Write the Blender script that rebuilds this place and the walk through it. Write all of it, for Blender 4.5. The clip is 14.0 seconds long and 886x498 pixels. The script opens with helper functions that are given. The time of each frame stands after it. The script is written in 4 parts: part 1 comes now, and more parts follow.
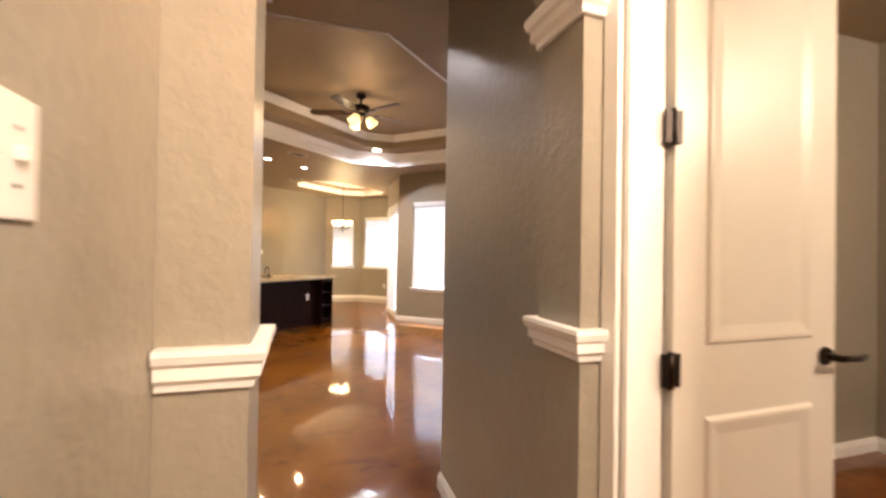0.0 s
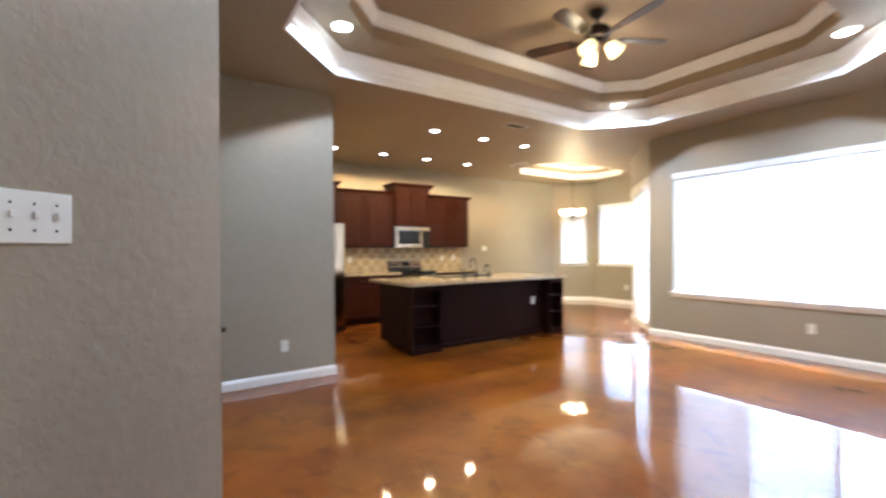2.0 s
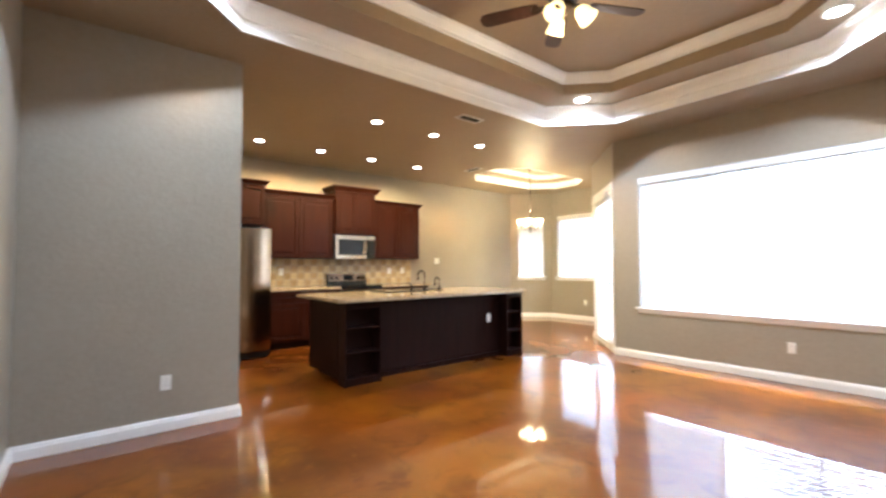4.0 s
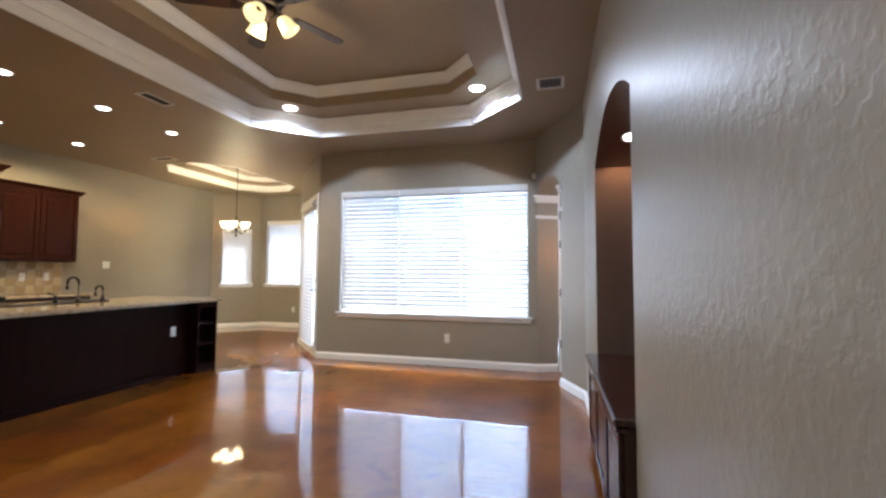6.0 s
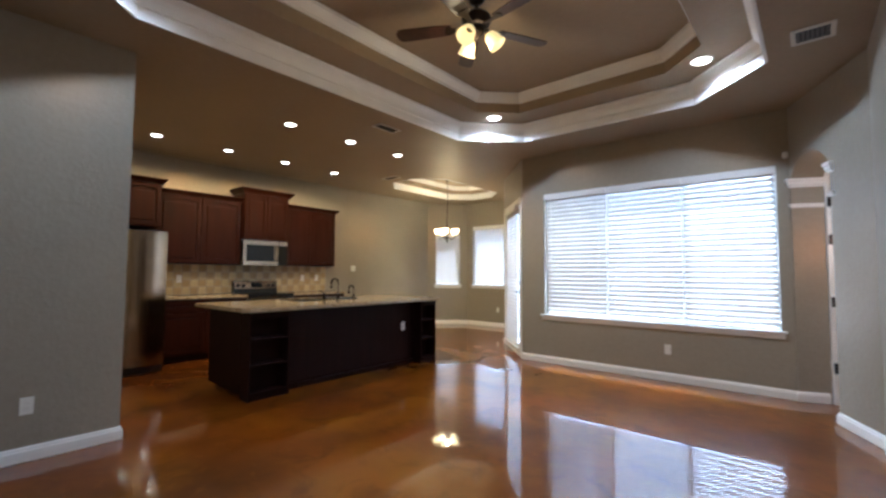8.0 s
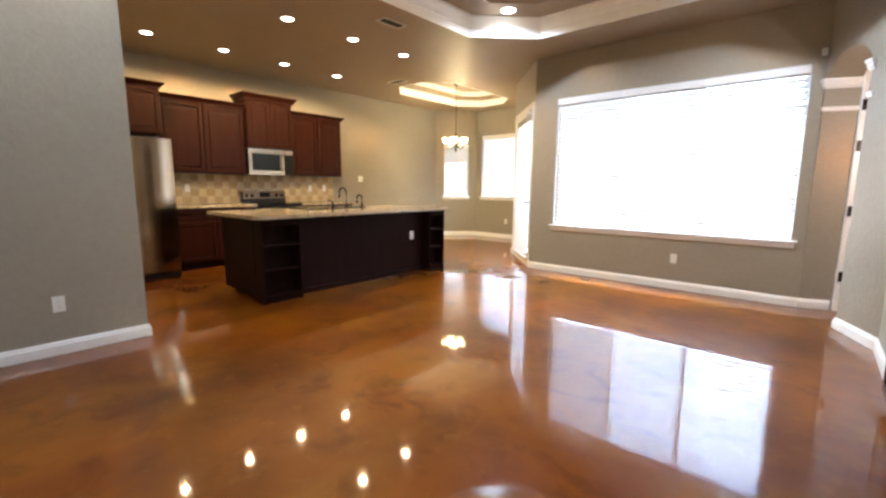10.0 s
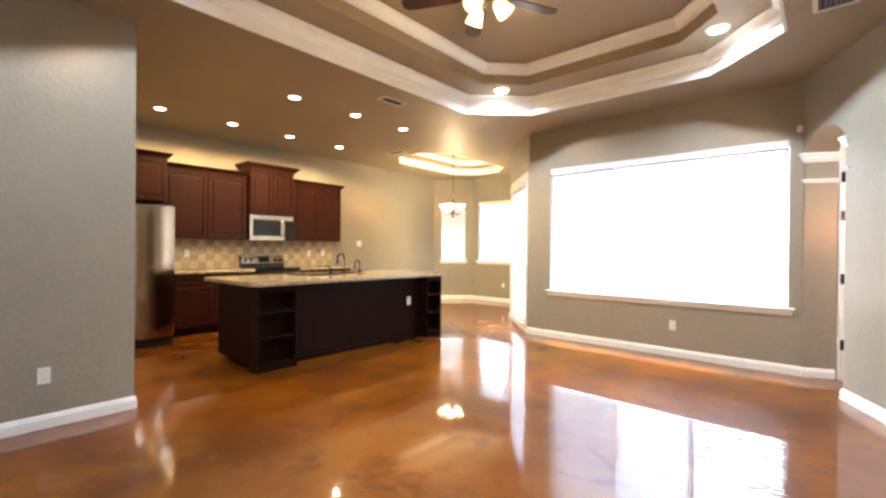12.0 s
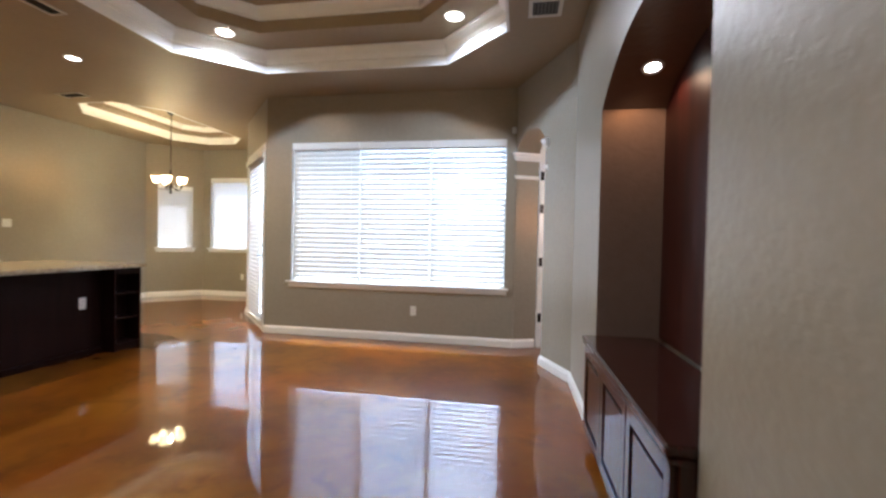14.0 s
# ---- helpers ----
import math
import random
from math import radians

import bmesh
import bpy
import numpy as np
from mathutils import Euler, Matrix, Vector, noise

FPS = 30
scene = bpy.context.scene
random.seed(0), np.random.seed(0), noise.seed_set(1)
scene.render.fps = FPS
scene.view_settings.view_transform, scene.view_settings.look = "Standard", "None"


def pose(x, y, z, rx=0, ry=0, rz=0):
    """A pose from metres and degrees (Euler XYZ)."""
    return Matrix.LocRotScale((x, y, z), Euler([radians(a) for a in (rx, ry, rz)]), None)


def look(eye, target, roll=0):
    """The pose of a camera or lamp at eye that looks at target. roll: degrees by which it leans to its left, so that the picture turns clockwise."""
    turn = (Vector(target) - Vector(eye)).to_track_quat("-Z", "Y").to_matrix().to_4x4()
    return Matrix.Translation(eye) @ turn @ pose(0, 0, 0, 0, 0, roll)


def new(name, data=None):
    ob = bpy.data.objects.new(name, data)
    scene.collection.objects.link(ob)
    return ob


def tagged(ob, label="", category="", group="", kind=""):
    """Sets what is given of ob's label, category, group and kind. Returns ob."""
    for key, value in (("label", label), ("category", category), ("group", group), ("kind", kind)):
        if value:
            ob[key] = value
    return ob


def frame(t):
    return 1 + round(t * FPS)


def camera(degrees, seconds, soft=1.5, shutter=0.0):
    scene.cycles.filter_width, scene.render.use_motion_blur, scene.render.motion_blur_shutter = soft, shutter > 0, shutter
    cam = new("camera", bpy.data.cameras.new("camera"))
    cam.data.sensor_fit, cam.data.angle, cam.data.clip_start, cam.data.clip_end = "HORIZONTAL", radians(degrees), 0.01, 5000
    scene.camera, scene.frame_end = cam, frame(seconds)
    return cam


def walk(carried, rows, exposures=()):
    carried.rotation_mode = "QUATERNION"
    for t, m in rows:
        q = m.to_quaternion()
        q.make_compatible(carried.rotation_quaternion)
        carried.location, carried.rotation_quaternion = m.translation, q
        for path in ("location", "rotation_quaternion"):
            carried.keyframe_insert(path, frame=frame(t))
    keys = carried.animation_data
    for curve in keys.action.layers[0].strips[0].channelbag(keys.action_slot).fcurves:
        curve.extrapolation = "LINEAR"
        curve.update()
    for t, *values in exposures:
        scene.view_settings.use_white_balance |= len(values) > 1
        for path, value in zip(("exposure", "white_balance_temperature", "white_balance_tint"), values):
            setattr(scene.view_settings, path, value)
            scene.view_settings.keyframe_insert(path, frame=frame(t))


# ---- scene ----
cam = camera(91.8, 14.0, soft=2.6, shutter=0.5)
PATH = [
    (0, (-1.198, 2.004, 1.398), (-2.11, 3.784, 1.416), 0.9),
    (0.5, (-1.395, 2.385, 1.388), (-2.454, 4.081, 1.398), -0.3),
    (1, (-1.649, 2.76, 1.38), (-3.01, 4.225, 1.397), 0.8),
    (1.5, (-1.969, 3.036, 1.366), (-3.487, 4.337, 1.417), 0.7),
    (2, (-2.269, 3.209, 1.323), (-3.946, 4.299, 1.328), -0.5),
    (2.2, (-2.386, 3.332, 1.343), (-4.156, 4.262, 1.359), -0.2),
    (4.3, (-2.877, 3.808, 1.245), (-4.285, 5.224, 1.348), -0.6),
    (4.5, (-2.841, 3.796, 1.253), (-4.087, 5.357, 1.364), -0.6),
    (5, (-2.765, 3.814, 1.247), (-3.67, 5.593, 1.376), -0.1),
    (5.5, (-2.714, 3.834, 1.253), (-3.36, 5.723, 1.367), 0.1),
    (6, (-2.68, 3.845, 1.257), (-3.193, 5.776, 1.365), 0.3),
    (6.5, (-2.678, 3.847, 1.26), (-3.16, 5.785, 1.367), 0.4),
    (7, (-2.698, 3.87, 1.272), (-3.458, 5.716, 1.384), 0.4),
    (7.5, (-2.752, 3.836, 1.271), (-3.851, 5.504, 1.381), 0.3),
    (8, (-2.782, 3.824, 1.268), (-4.084, 5.338, 1.379), 0.3),
    (8.5, (-2.784, 3.83, 1.259), (-4.132, 5.303, 1.37), 0.1),
    (9, (-2.811, 3.814, 1.232), (-4.137, 5.307, 1.124), 0.5),
    (9.2, (-2.819, 3.817, 1.209), (-4.133, 5.295, 0.913), 0.4),
    (11.3, (-2.762, 3.843, 1.258), (-4.094, 5.326, 1.089), 0.6),
    (11.5, (-2.774, 3.840, 1.277), (-4.111, 5.327, 1.255), 0.5),
    (12, (-2.787, 3.829, 1.266), (-4.111, 5.329, 1.263), 0.5),
    (12.5, (-2.770, 3.843, 1.272), (-3.928, 5.474, 1.267), 0.4),
    (13, (-2.777, 3.886, 1.213), (-3.528, 5.74, 1.195), -0.7),
    (13.5, (-2.804, 4.075, 1.179), (-3.238, 6.027, 1.145), -0.6),
    (14, (-2.884, 4.465, 1.224), (-3.23, 6.435, 1.186), 1.2),
]
EXPOSURES = [
    (0.0, 3.72, 5680, 15), (0.5, 3.6, 5800, 18), (1.0, 3.7, 5250, 8), (2.0, 4.15, 4680, 6), (4.5, 4.25, 4870, 6), (5.0, 3.75, 4870, 6), (5.5, 3.4, 4820, 6),
    (6.5, 3.1, 4620, 6), (7.5, 2.85, 4660, 6), (8.5, 3.05, 4720, 6), (9.0, 3.2, 4870, 6), (11.5, 4.5, 5220, 6), (12.0, 4.2, 5190, 6),
    (12.5, 3.95, 5170, 6), (13.0, 3.6, 5120, 6), (13.5, 3.3, 4960, 6), (14.0, 3.15, 4900, 6),
]
walk(cam, [(t, look(eye, target, roll)) for t, eye, target, roll in PATH], EXPOSURES)


# ---- world, sun and exposure ----
DAY = (0.84, 0.92, 1.0)
WARM = (1.0, 0.66, 0.30)
KITCHEN_W, TRAY_W, NICHE_W, FAN_W, CHAND_W, HALL_W = 6.6, 6.6, 0.9, 2.4, 14.5, 21
world = bpy.data.worlds.new("sky")
scene.world = world
world.use_nodes = True
sky = world.node_tree.nodes.new("ShaderNodeTexSky")
sky.sky_type, sky.sun_disc = "NISHITA", False
sky.air_density, sky.dust_density = 1.0, 4.0
sky.sun_elevation, sky.sun_rotation = radians(74), radians(-15)
world.node_tree.links.new(sky.outputs[0], world.node_tree.nodes["Background"].inputs[0])
world.node_tree.nodes["Background"].inputs[1].default_value = 0.15
sun = new("sun", bpy.data.lights.new("sun", "SUN"))
sun.data.energy, sun.data.angle, sun.data.color = 2.0, radians(0.5), (1.0, 0.95, 0.88)
sun.matrix_world = look((-6.8, 20.0, 40), (-4, 9.5, 1))


def area_lamp(name, eye, target, w, h, power, color=DAY):
    ob = new(name, bpy.data.lights.new(name, "AREA"))
    ob.data.shape, ob.data.size, ob.data.size_y = "RECTANGLE", w, h
    ob.data.energy, ob.data.color = power, color
    ob.matrix_world = look(eye, target)
    return ob


def spot_lamp(name, p, power, angle=165, color=WARM, radius=0.025, blend=0.9):
    ob = new(name, bpy.data.lights.new(name, "SPOT"))
    ob.data.energy, ob.data.color, ob.data.spot_size = power, color, radians(angle)
    ob.data.spot_blend, ob.data.shadow_soft_size = blend, radius
    ob.location = p
    return ob


def point_lamp(name, p, power, color=WARM, radius=0.05):
    ob = new(name, bpy.data.lights.new(name, "POINT"))
    ob.data.energy, ob.data.color, ob.data.shadow_soft_size = power, color, radius
    ob.location = p
    return ob


# daylight in the opening of the unseen room beyond the small arch
area_lamp("daylight_side_room", (-1.1, 11.6, 1.6), (-2.0, 9.3, 1.4), 1.2, 1.4, 6)
# sky light standing in the openings, just outside the panes
area_lamp("daylight_living", (-4.385, 9.72, 1.55), (-4.385, 8.0, 1.55), 2.66, 1.70, 19, (0.92, 0.96, 1.0))
area_lamp("daylight_nook_north", (-8.70, 12.62, 1.70), (-8.70, 11.0, 1.70), 0.94, 1.42, 5)
area_lamp("daylight_nook_west", (-9.855, 12.205, 1.60), (-8.855, 11.205, 1.60), 0.58, 1.22, 1.1)
area_lamp("daylight_patio", (-6.42, 10.24, 1.20), (-7.15, 9.56, 1.20), 0.90, 1.98, 8)


# ---- materials ----
def mat(name, base, rough=0.5, metal=0.0, vary=0.08, scale=3.0, bump=0.0, bump_scale=60.0, coat=0.0, second=None, fine=0.0, rough_vary=0.0, translucent=0.0, trans=0.0, emit=None, per_object=0.0, spec=0.5):
    m = bpy.data.materials.new(name)
    m.use_nodes = True
    nt = m.node_tree
    b = nt.nodes["Principled BSDF"]
    b.inputs["Roughness"].default_value, b.inputs["Metallic"].default_value = rough, metal
    b.inputs["Coat Weight"].default_value = coat
    b.inputs["Specular IOR Level"].default_value = spec
    b.inputs["Coat Roughness"].default_value = 0.06
    b.inputs["Transmission Weight"].default_value = trans
    tc = nt.nodes.new("ShaderNodeTexCoord")
    n1 = nt.nodes.new("ShaderNodeTexNoise")
    n1.inputs["Scale"].default_value, n1.inputs["Detail"].default_value = scale, 4
    nt.links.new(tc.outputs["Object"], n1.inputs["Vector"])
    mix = nt.nodes.new("ShaderNodeMix")
    mix.data_type = "RGBA"
    c2 = second or tuple(c * (1 - 2 * vary) for c in base)
    mix.inputs[6].default_value = (*base, 1)
    mix.inputs[7].default_value = (*c2, 1)
    ramp = nt.nodes.new("ShaderNodeMapRange")
    ramp.inputs[1].default_value, ramp.inputs[2].default_value = 0.32, 0.68
    nt.links.new(n1.outputs[0], ramp.inputs[0])
    nt.links.new(ramp.outputs[0], mix.inputs[0])
    col = mix.outputs[2]
    if fine:
        n2 = nt.nodes.new("ShaderNodeTexNoise")
        n2.inputs["Scale"].default_value, n2.inputs["Detail"].default_value = scale * 14, 3
        nt.links.new(tc.outputs["Object"], n2.inputs["Vector"])
        mr = nt.nodes.new("ShaderNodeMapRange")
        mr.inputs[1].default_value, mr.inputs[2].default_value = 0.35, 0.65
        mr.inputs[3].default_value, mr.inputs[4].default_value = 1 - fine, 1 + fine
        nt.links.new(n2.outputs[0], mr.inputs[0])
        hsv = nt.nodes.new("ShaderNodeHueSaturation")
        nt.links.new(col, hsv.inputs["Color"])
        nt.links.new(mr.outputs[0], hsv.inputs["Value"])
        col = hsv.outputs[0]
    if per_object:
        info = nt.nodes.new("ShaderNodeObjectInfo")
        mr = nt.nodes.new("ShaderNodeMapRange")
        mr.inputs[3].default_value, mr.inputs[4].default_value = 1 - per_object, 1 + per_object
        nt.links.new(info.outputs["Random"], mr.inputs[0])
        hsv = nt.nodes.new("ShaderNodeHueSaturation")
        nt.links.new(col, hsv.inputs["Color"])
        nt.links.new(mr.outputs[0], hsv.inputs["Value"])
        col = hsv.outputs[0]
    nt.links.new(col, b.inputs["Base Color"])
    if rough_vary:
        mr = nt.nodes.new("ShaderNodeMapRange")
        mr.inputs[1].default_value, mr.inputs[2].default_value = 0.3, 0.7
        mr.inputs[3].default_value, mr.inputs[4].default_value = rough, rough + rough_vary
        nt.links.new(n1.outputs[0], mr.inputs[0])
        nt.links.new(mr.outputs[0], b.inputs["Roughness"])
    if bump:
        nb = nt.nodes.new("ShaderNodeTexNoise")
        nb.inputs["Scale"].default_value, nb.inputs["Detail"].default_value = bump_scale, 3
        nt.links.new(tc.outputs["Object"], nb.inputs["Vector"])
        bp = nt.nodes.new("ShaderNodeBump")
        bp.inputs["Strength"].default_value, bp.inputs["Distance"].default_value = bump, 0.01
        nt.links.new(nb.outputs[0], bp.inputs["Height"])
        nt.links.new(bp.outputs[0], b.inputs["Normal"])
    if emit:
        b.inputs["Emission Color"].default_value = (*emit[0], 1)
        b.inputs["Emission Strength"].default_value = emit[1]
    if translucent:
        tl = nt.nodes.new("ShaderNodeBsdfTranslucent")
        tl.inputs[0].default_value = (*base, 1)
        ms = nt.nodes.new("ShaderNodeMixShader")
        ms.inputs[0].default_value = translucent
        nt.links.new(b.outputs[0], ms.inputs[1])
        nt.links.new(tl.outputs[0], ms.inputs[2])
        nt.links.new(ms.outputs[0], nt.nodes["Material Output"].inputs[0])
    return m


def knockdown(name, base, rough):
    """Painted drywall with a trowelled knockdown texture: flattened blotches over a fine grain."""
    m = mat(name, base, rough, vary=0.03, scale=1.6, fine=0.03)
    nt = m.node_tree
    b = nt.nodes["Principled BSDF"]
    b.inputs["Coat Roughness"].default_value, b.inputs["Coat IOR"].default_value = 0.035, 1.6
    b.inputs["Specular Tint"].default_value = (1.0, 0.5, 0.15, 1)
    for k in nt.nodes:
        if k.type == "TEX_NOISE":
            k.inputs["Detail"].default_value = 4.5
        if k.type == "MAP_RANGE":
            k.interpolation_type = "SMOOTHSTEP"
            k.inputs[1].default_value, k.inputs[2].default_value = 0.28, 0.72
    tc = nt.nodes.new("ShaderNodeTexCoord")
    n = nt.nodes.new("ShaderNodeTexNoise")
    n.inputs["Scale"].default_value, n.inputs["Detail"].default_value, n.inputs["Distortion"].default_value = 30, 5, 0.3
    nt.links.new(tc.outputs["Object"], n.inputs["Vector"])
    mr = nt.nodes.new("ShaderNodeMapRange")
    mr.interpolation_type = "SMOOTHSTEP"
    mr.inputs[1].default_value, mr.inputs[2].default_value = 0.44, 0.59
    nt.links.new(n.outputs[0], mr.inputs[0])
    bp = nt.nodes.new("ShaderNodeBump")
    bp.inputs["Strength"].default_value, bp.inputs["Distance"].default_value = 0.15, 0.006
    nt.links.new(mr.outputs[0], bp.inputs["Height"])
    nt.links.new(bp.outputs[0], b.inputs["Normal"])
    return m


def stained_concrete():
    """Acid-stained slab under a thick clear sealer: gold and red-brown clouds, faintly wavy gloss."""
    m = mat("stained_concrete", (0.245, 0.068, 0.0009), 0.34, scale=0.75, second=(0.052, 0.0118, 0.0005), spec=0.05, coat=1.0)
    nt = m.node_tree
    b = nt.nodes["Principled BSDF"]
    b.inputs["Coat IOR"].default_value, b.inputs["Coat Roughness"].default_value = 1.44, 0.04
    tc = nt.nodes.new("ShaderNodeTexCoord")

    def cloud(scale, detail, distortion, lo, hi, top, below, color):
        n = nt.nodes.new("ShaderNodeTexNoise")
        n.inputs["Scale"].default_value, n.inputs["Detail"].default_value, n.inputs["Distortion"].default_value = scale, detail, distortion
        nt.links.new(tc.outputs["Object"], n.inputs["Vector"])
        mr = nt.nodes.new("ShaderNodeMapRange")
        mr.interpolation_type = "SMOOTHSTEP"
        mr.inputs[1].default_value, mr.inputs[2].default_value, mr.inputs[4].default_value = lo, hi, top
        nt.links.new(n.outputs[0], mr.inputs[0])
        mix = nt.nodes.new("ShaderNodeMix")
        mix.data_type = "RGBA"
        mix.inputs[7].default_value = (*color, 1)
        nt.links.new(below, mix.inputs[6])
        nt.links.new(mr.outputs[0], mix.inputs[0])
        return mix.outputs[2]

    col = b.inputs["Base Color"].links[0].from_socket
    col = cloud(1.1, 5, 0.6, 0.42, 0.72, 0.70, col, (0.235, 0.090, 0.0014))
    col = cloud(3.6, 6, 0.8, 0.50, 0.72, 0.50, col, (0.056, 0.0112, 0.0006))
    col = cloud(11.0, 4, 0.2, 0.56, 0.74, 0.25, col, (0.235, 0.088, 0.0030))
    nt.links.new(col, b.inputs["Base Color"])
    w = nt.nodes.new("ShaderNodeTexNoise")
    w.inputs["Scale"].default_value, w.inputs["Detail"].default_value = 2.6, 0
    nt.links.new(tc.outputs["Object"], w.inputs["Vector"])
    bp = nt.nodes.new("ShaderNodeBump")
    bp.inputs["Strength"].default_value, bp.inputs["Distance"].default_value = 0.012, 0.004
    nt.links.new(w.outputs[0], bp.inputs["Height"])
    nt.links.new(bp.outputs[0], b.inputs["Coat Normal"])
    return m


def granite():
    m = mat("granite", (0.44, 0.35, 0.22), 0.16, scale=22, second=(0.25, 0.18, 0.10), fine=0.25, coat=0.2)
    return m


def wood(name, base, dark, rough=0.32, coat=0.0, spec=0.35):
    m = mat(name, base, rough, scale=2.0, second=dark, coat=coat, spec=spec)
    nt = m.node_tree
    tc = [n for n in nt.nodes if n.type == "TEX_COORD"][0]
    noise_node = [n for n in nt.nodes if n.type == "TEX_NOISE"][0]
    mp = nt.nodes.new("ShaderNodeMapping")
    mp.inputs["Scale"].default_value = (9, 9, 0.8)
    noise_node.inputs["Detail"].default_value = 8
    nt.links.new(tc.outputs["Object"], mp.inputs[0])
    nt.links.new(mp.outputs[0], noise_node.inputs["Vector"])
    return m


WALL = knockdown("greige_wall_paint", (0.310, 0.288, 0.236), 0.36)
# Wall paint again, browned: warm bounce off the floor is put into the colour.
CEIL = knockdown("bounce_browned_paint", (0.305, 0.244, 0.163), 0.55)
TRIM = mat("white_trim_paint", (0.86, 0.85, 0.83), 0.32, vary=0.03, scale=4, bump=0.03, bump_scale=30)
DOORP = mat("white_door_paint", (0.78, 0.75, 0.69), 0.38, vary=0.03, scale=3, bump=0.04, bump_scale=40)
FLOOR = stained_concrete()
CHERRY = wood("cherry_cabinet_wood", (0.0290, 0.0064, 0.0022), (0.0195, 0.0042, 0.0016), 0.34, 0.0, 0.13)
ESPRESSO = wood("espresso_wood", (0.0140, 0.0046, 0.0033), (0.0090, 0.0031, 0.0024), 0.42, 0.0, 0.08)
NICHE_WOOD = wood("glossy_dark_cherry_wood", (0.045, 0.013, 0.009), (0.022, 0.007, 0.005), 0.24, 0.5, 0.4)
NICHE_PAINT = knockdown("brown_niche_paint", (0.185, 0.125, 0.094), 0.45)
NICHE_BACK = wood("deep_red_wood_panel", (0.042, 0.0085, 0.006), (0.022, 0.005, 0.004), 0.45, 0.0, 0.25)
GRANITE = granite()
STEEL = mat("brushed_steel", (0.42, 0.33, 0.23), 0.17, 1.0, vary=0.06, scale=6)
STEEL.node_tree.nodes["Principled BSDF"].inputs["Anisotropic"].default_value = 0.75
BLACK = mat("black_enamel", (0.012, 0.012, 0.013), 0.18, vary=0.1, scale=5)
GLASSBLACK = mat("black_glass", (0.012, 0.013, 0.015), 0.05, vary=0.05, spec=0.14)
BRONZE = mat("oil_rubbed_bronze", (0.030, 0.022, 0.018), 0.38, 0.85, vary=0.15, scale=15)
PLATE = mat("white_plastic", (0.78, 0.77, 0.73), 0.35, vary=0.02)
SLOT = mat("dark_slot", (0.05, 0.05, 0.05), 0.6)
SLAT = mat("blind_slat", (0.66, 0.65, 0.63), 0.5, vary=0.02, scale=5, translucent=0.05)
GLASS = mat("window_glass", (1, 1, 1), 0.0, vary=0.0, trans=1.0)
LAMP = mat("lit_lamp_lens", (0.9, 0.85, 0.75), 0.5, emit=((1.0, 0.83, 0.6), 2.2))
SHADE = mat("lit_frosted_glass", (0.80, 0.62, 0.34), 0.4, emit=((1.0, 0.62, 0.20), 0.15))
SHADE2 = mat("frosted_white_glass", (0.9, 0.88, 0.82), 0.4, emit=((1.0, 0.64, 0.24), 1.5))
BLADE = wood("walnut_fan_blade", (0.040, 0.018, 0.014), (0.022, 0.010, 0.008), 0.3)
TILE_A = mat("cream_tile", (0.56, 0.43, 0.22), 0.45, vary=0.10, scale=12, per_object=0.10)
TILE_B = mat("tan_tile", (0.43, 0.30, 0.13), 0.45, vary=0.12, scale=12, per_object=0.12)
GROUT = mat("grout", (0.42, 0.37, 0.29), 0.8, vary=0.1, scale=30)
PALE = mat("pale_ground", (0.42, 0.40, 0.36), 0.9, vary=0.12, scale=0.7, fine=0.1)
# Shade of the duct behind the louvers, put into a near-black colour.
VENT_SHADE = mat("vent_duct_shade", (0.03, 0.028, 0.025), 0.7)
# Louvers coloured darker than the frame for the shade inside the vent.
VENT_SLAT = mat("shade_toned_louver", (0.075, 0.062, 0.05), 0.5, vary=0.05)
VENT = mat("tan_vent_enamel", (0.66, 0.60, 0.50), 0.4, vary=0.04)


# ---- mesh helpers ----
def bx(bm, x0, x1, y0, y1, z0, z1, bevel=0.0):
    vs = [bm.verts.new((x, y, z)) for x in (x0, x1) for y in (y0, y1) for z in (z0, z1)]
    fs = [(0, 1, 3, 2), (4, 6, 7, 5), (0, 4, 5, 1), (2, 3, 7, 6), (0, 2, 6, 4), (1, 5, 7, 3)]
    faces = [bm.faces.new([vs[i] for i in f]) for f in fs]
    if bevel:
        edges = list({e for f in faces for e in f.edges})
        bmesh.ops.bevel(bm, geom=edges, offset=bevel, segments=2, affect="EDGES", profile=0.5)
    return bm


def cyl(bm, p, q, r0, r1=None, n=16, caps=True):
    """A cone or cylinder from p to q."""
    r1 = r0 if r1 is None else r1
    p, q = Vector(p), Vector(q)
    m = (q - p).to_track_quat("Z", "Y").to_matrix()
    a = [bm.verts.new(p + m @ Vector((r0 * math.cos(2 * math.pi * i / n), r0 * math.sin(2 * math.pi * i / n), 0))) for i in range(n)]
    b = [bm.verts.new(q + m @ Vector((r1 * math.cos(2 * math.pi * i / n), r1 * math.sin(2 * math.pi * i / n), 0))) for i in range(n)]
    for i in range(n):
        f = bm.faces.new((a[i], a[(i + 1) % n], b[(i + 1) % n], b[i]))
        f.smooth = n > 8
    if caps:
        bm.faces.new(a[::-1])
        bm.faces.new(b)
    return bm


def lathe(bm, prof, n=20, at=(0, 0, 0), m=None):
    """Turn a profile of (radius, height) about z."""
    rings = []
    for r, z in prof:
        ring = []
        for i in range(n):
            v = Vector((r * math.cos(2 * math.pi * i / n), r * math.sin(2 * math.pi * i / n), z))
            ring.append(bm.verts.new((m @ v if m else v) + Vector(at)))
        rings.append(ring)
    for a, b in zip(rings, rings[1:]):
        for i in range(n):
            f = bm.faces.new((a[i], a[(i + 1) % n], b[(i + 1) % n], b[i]))
            f.smooth = True
    return bm


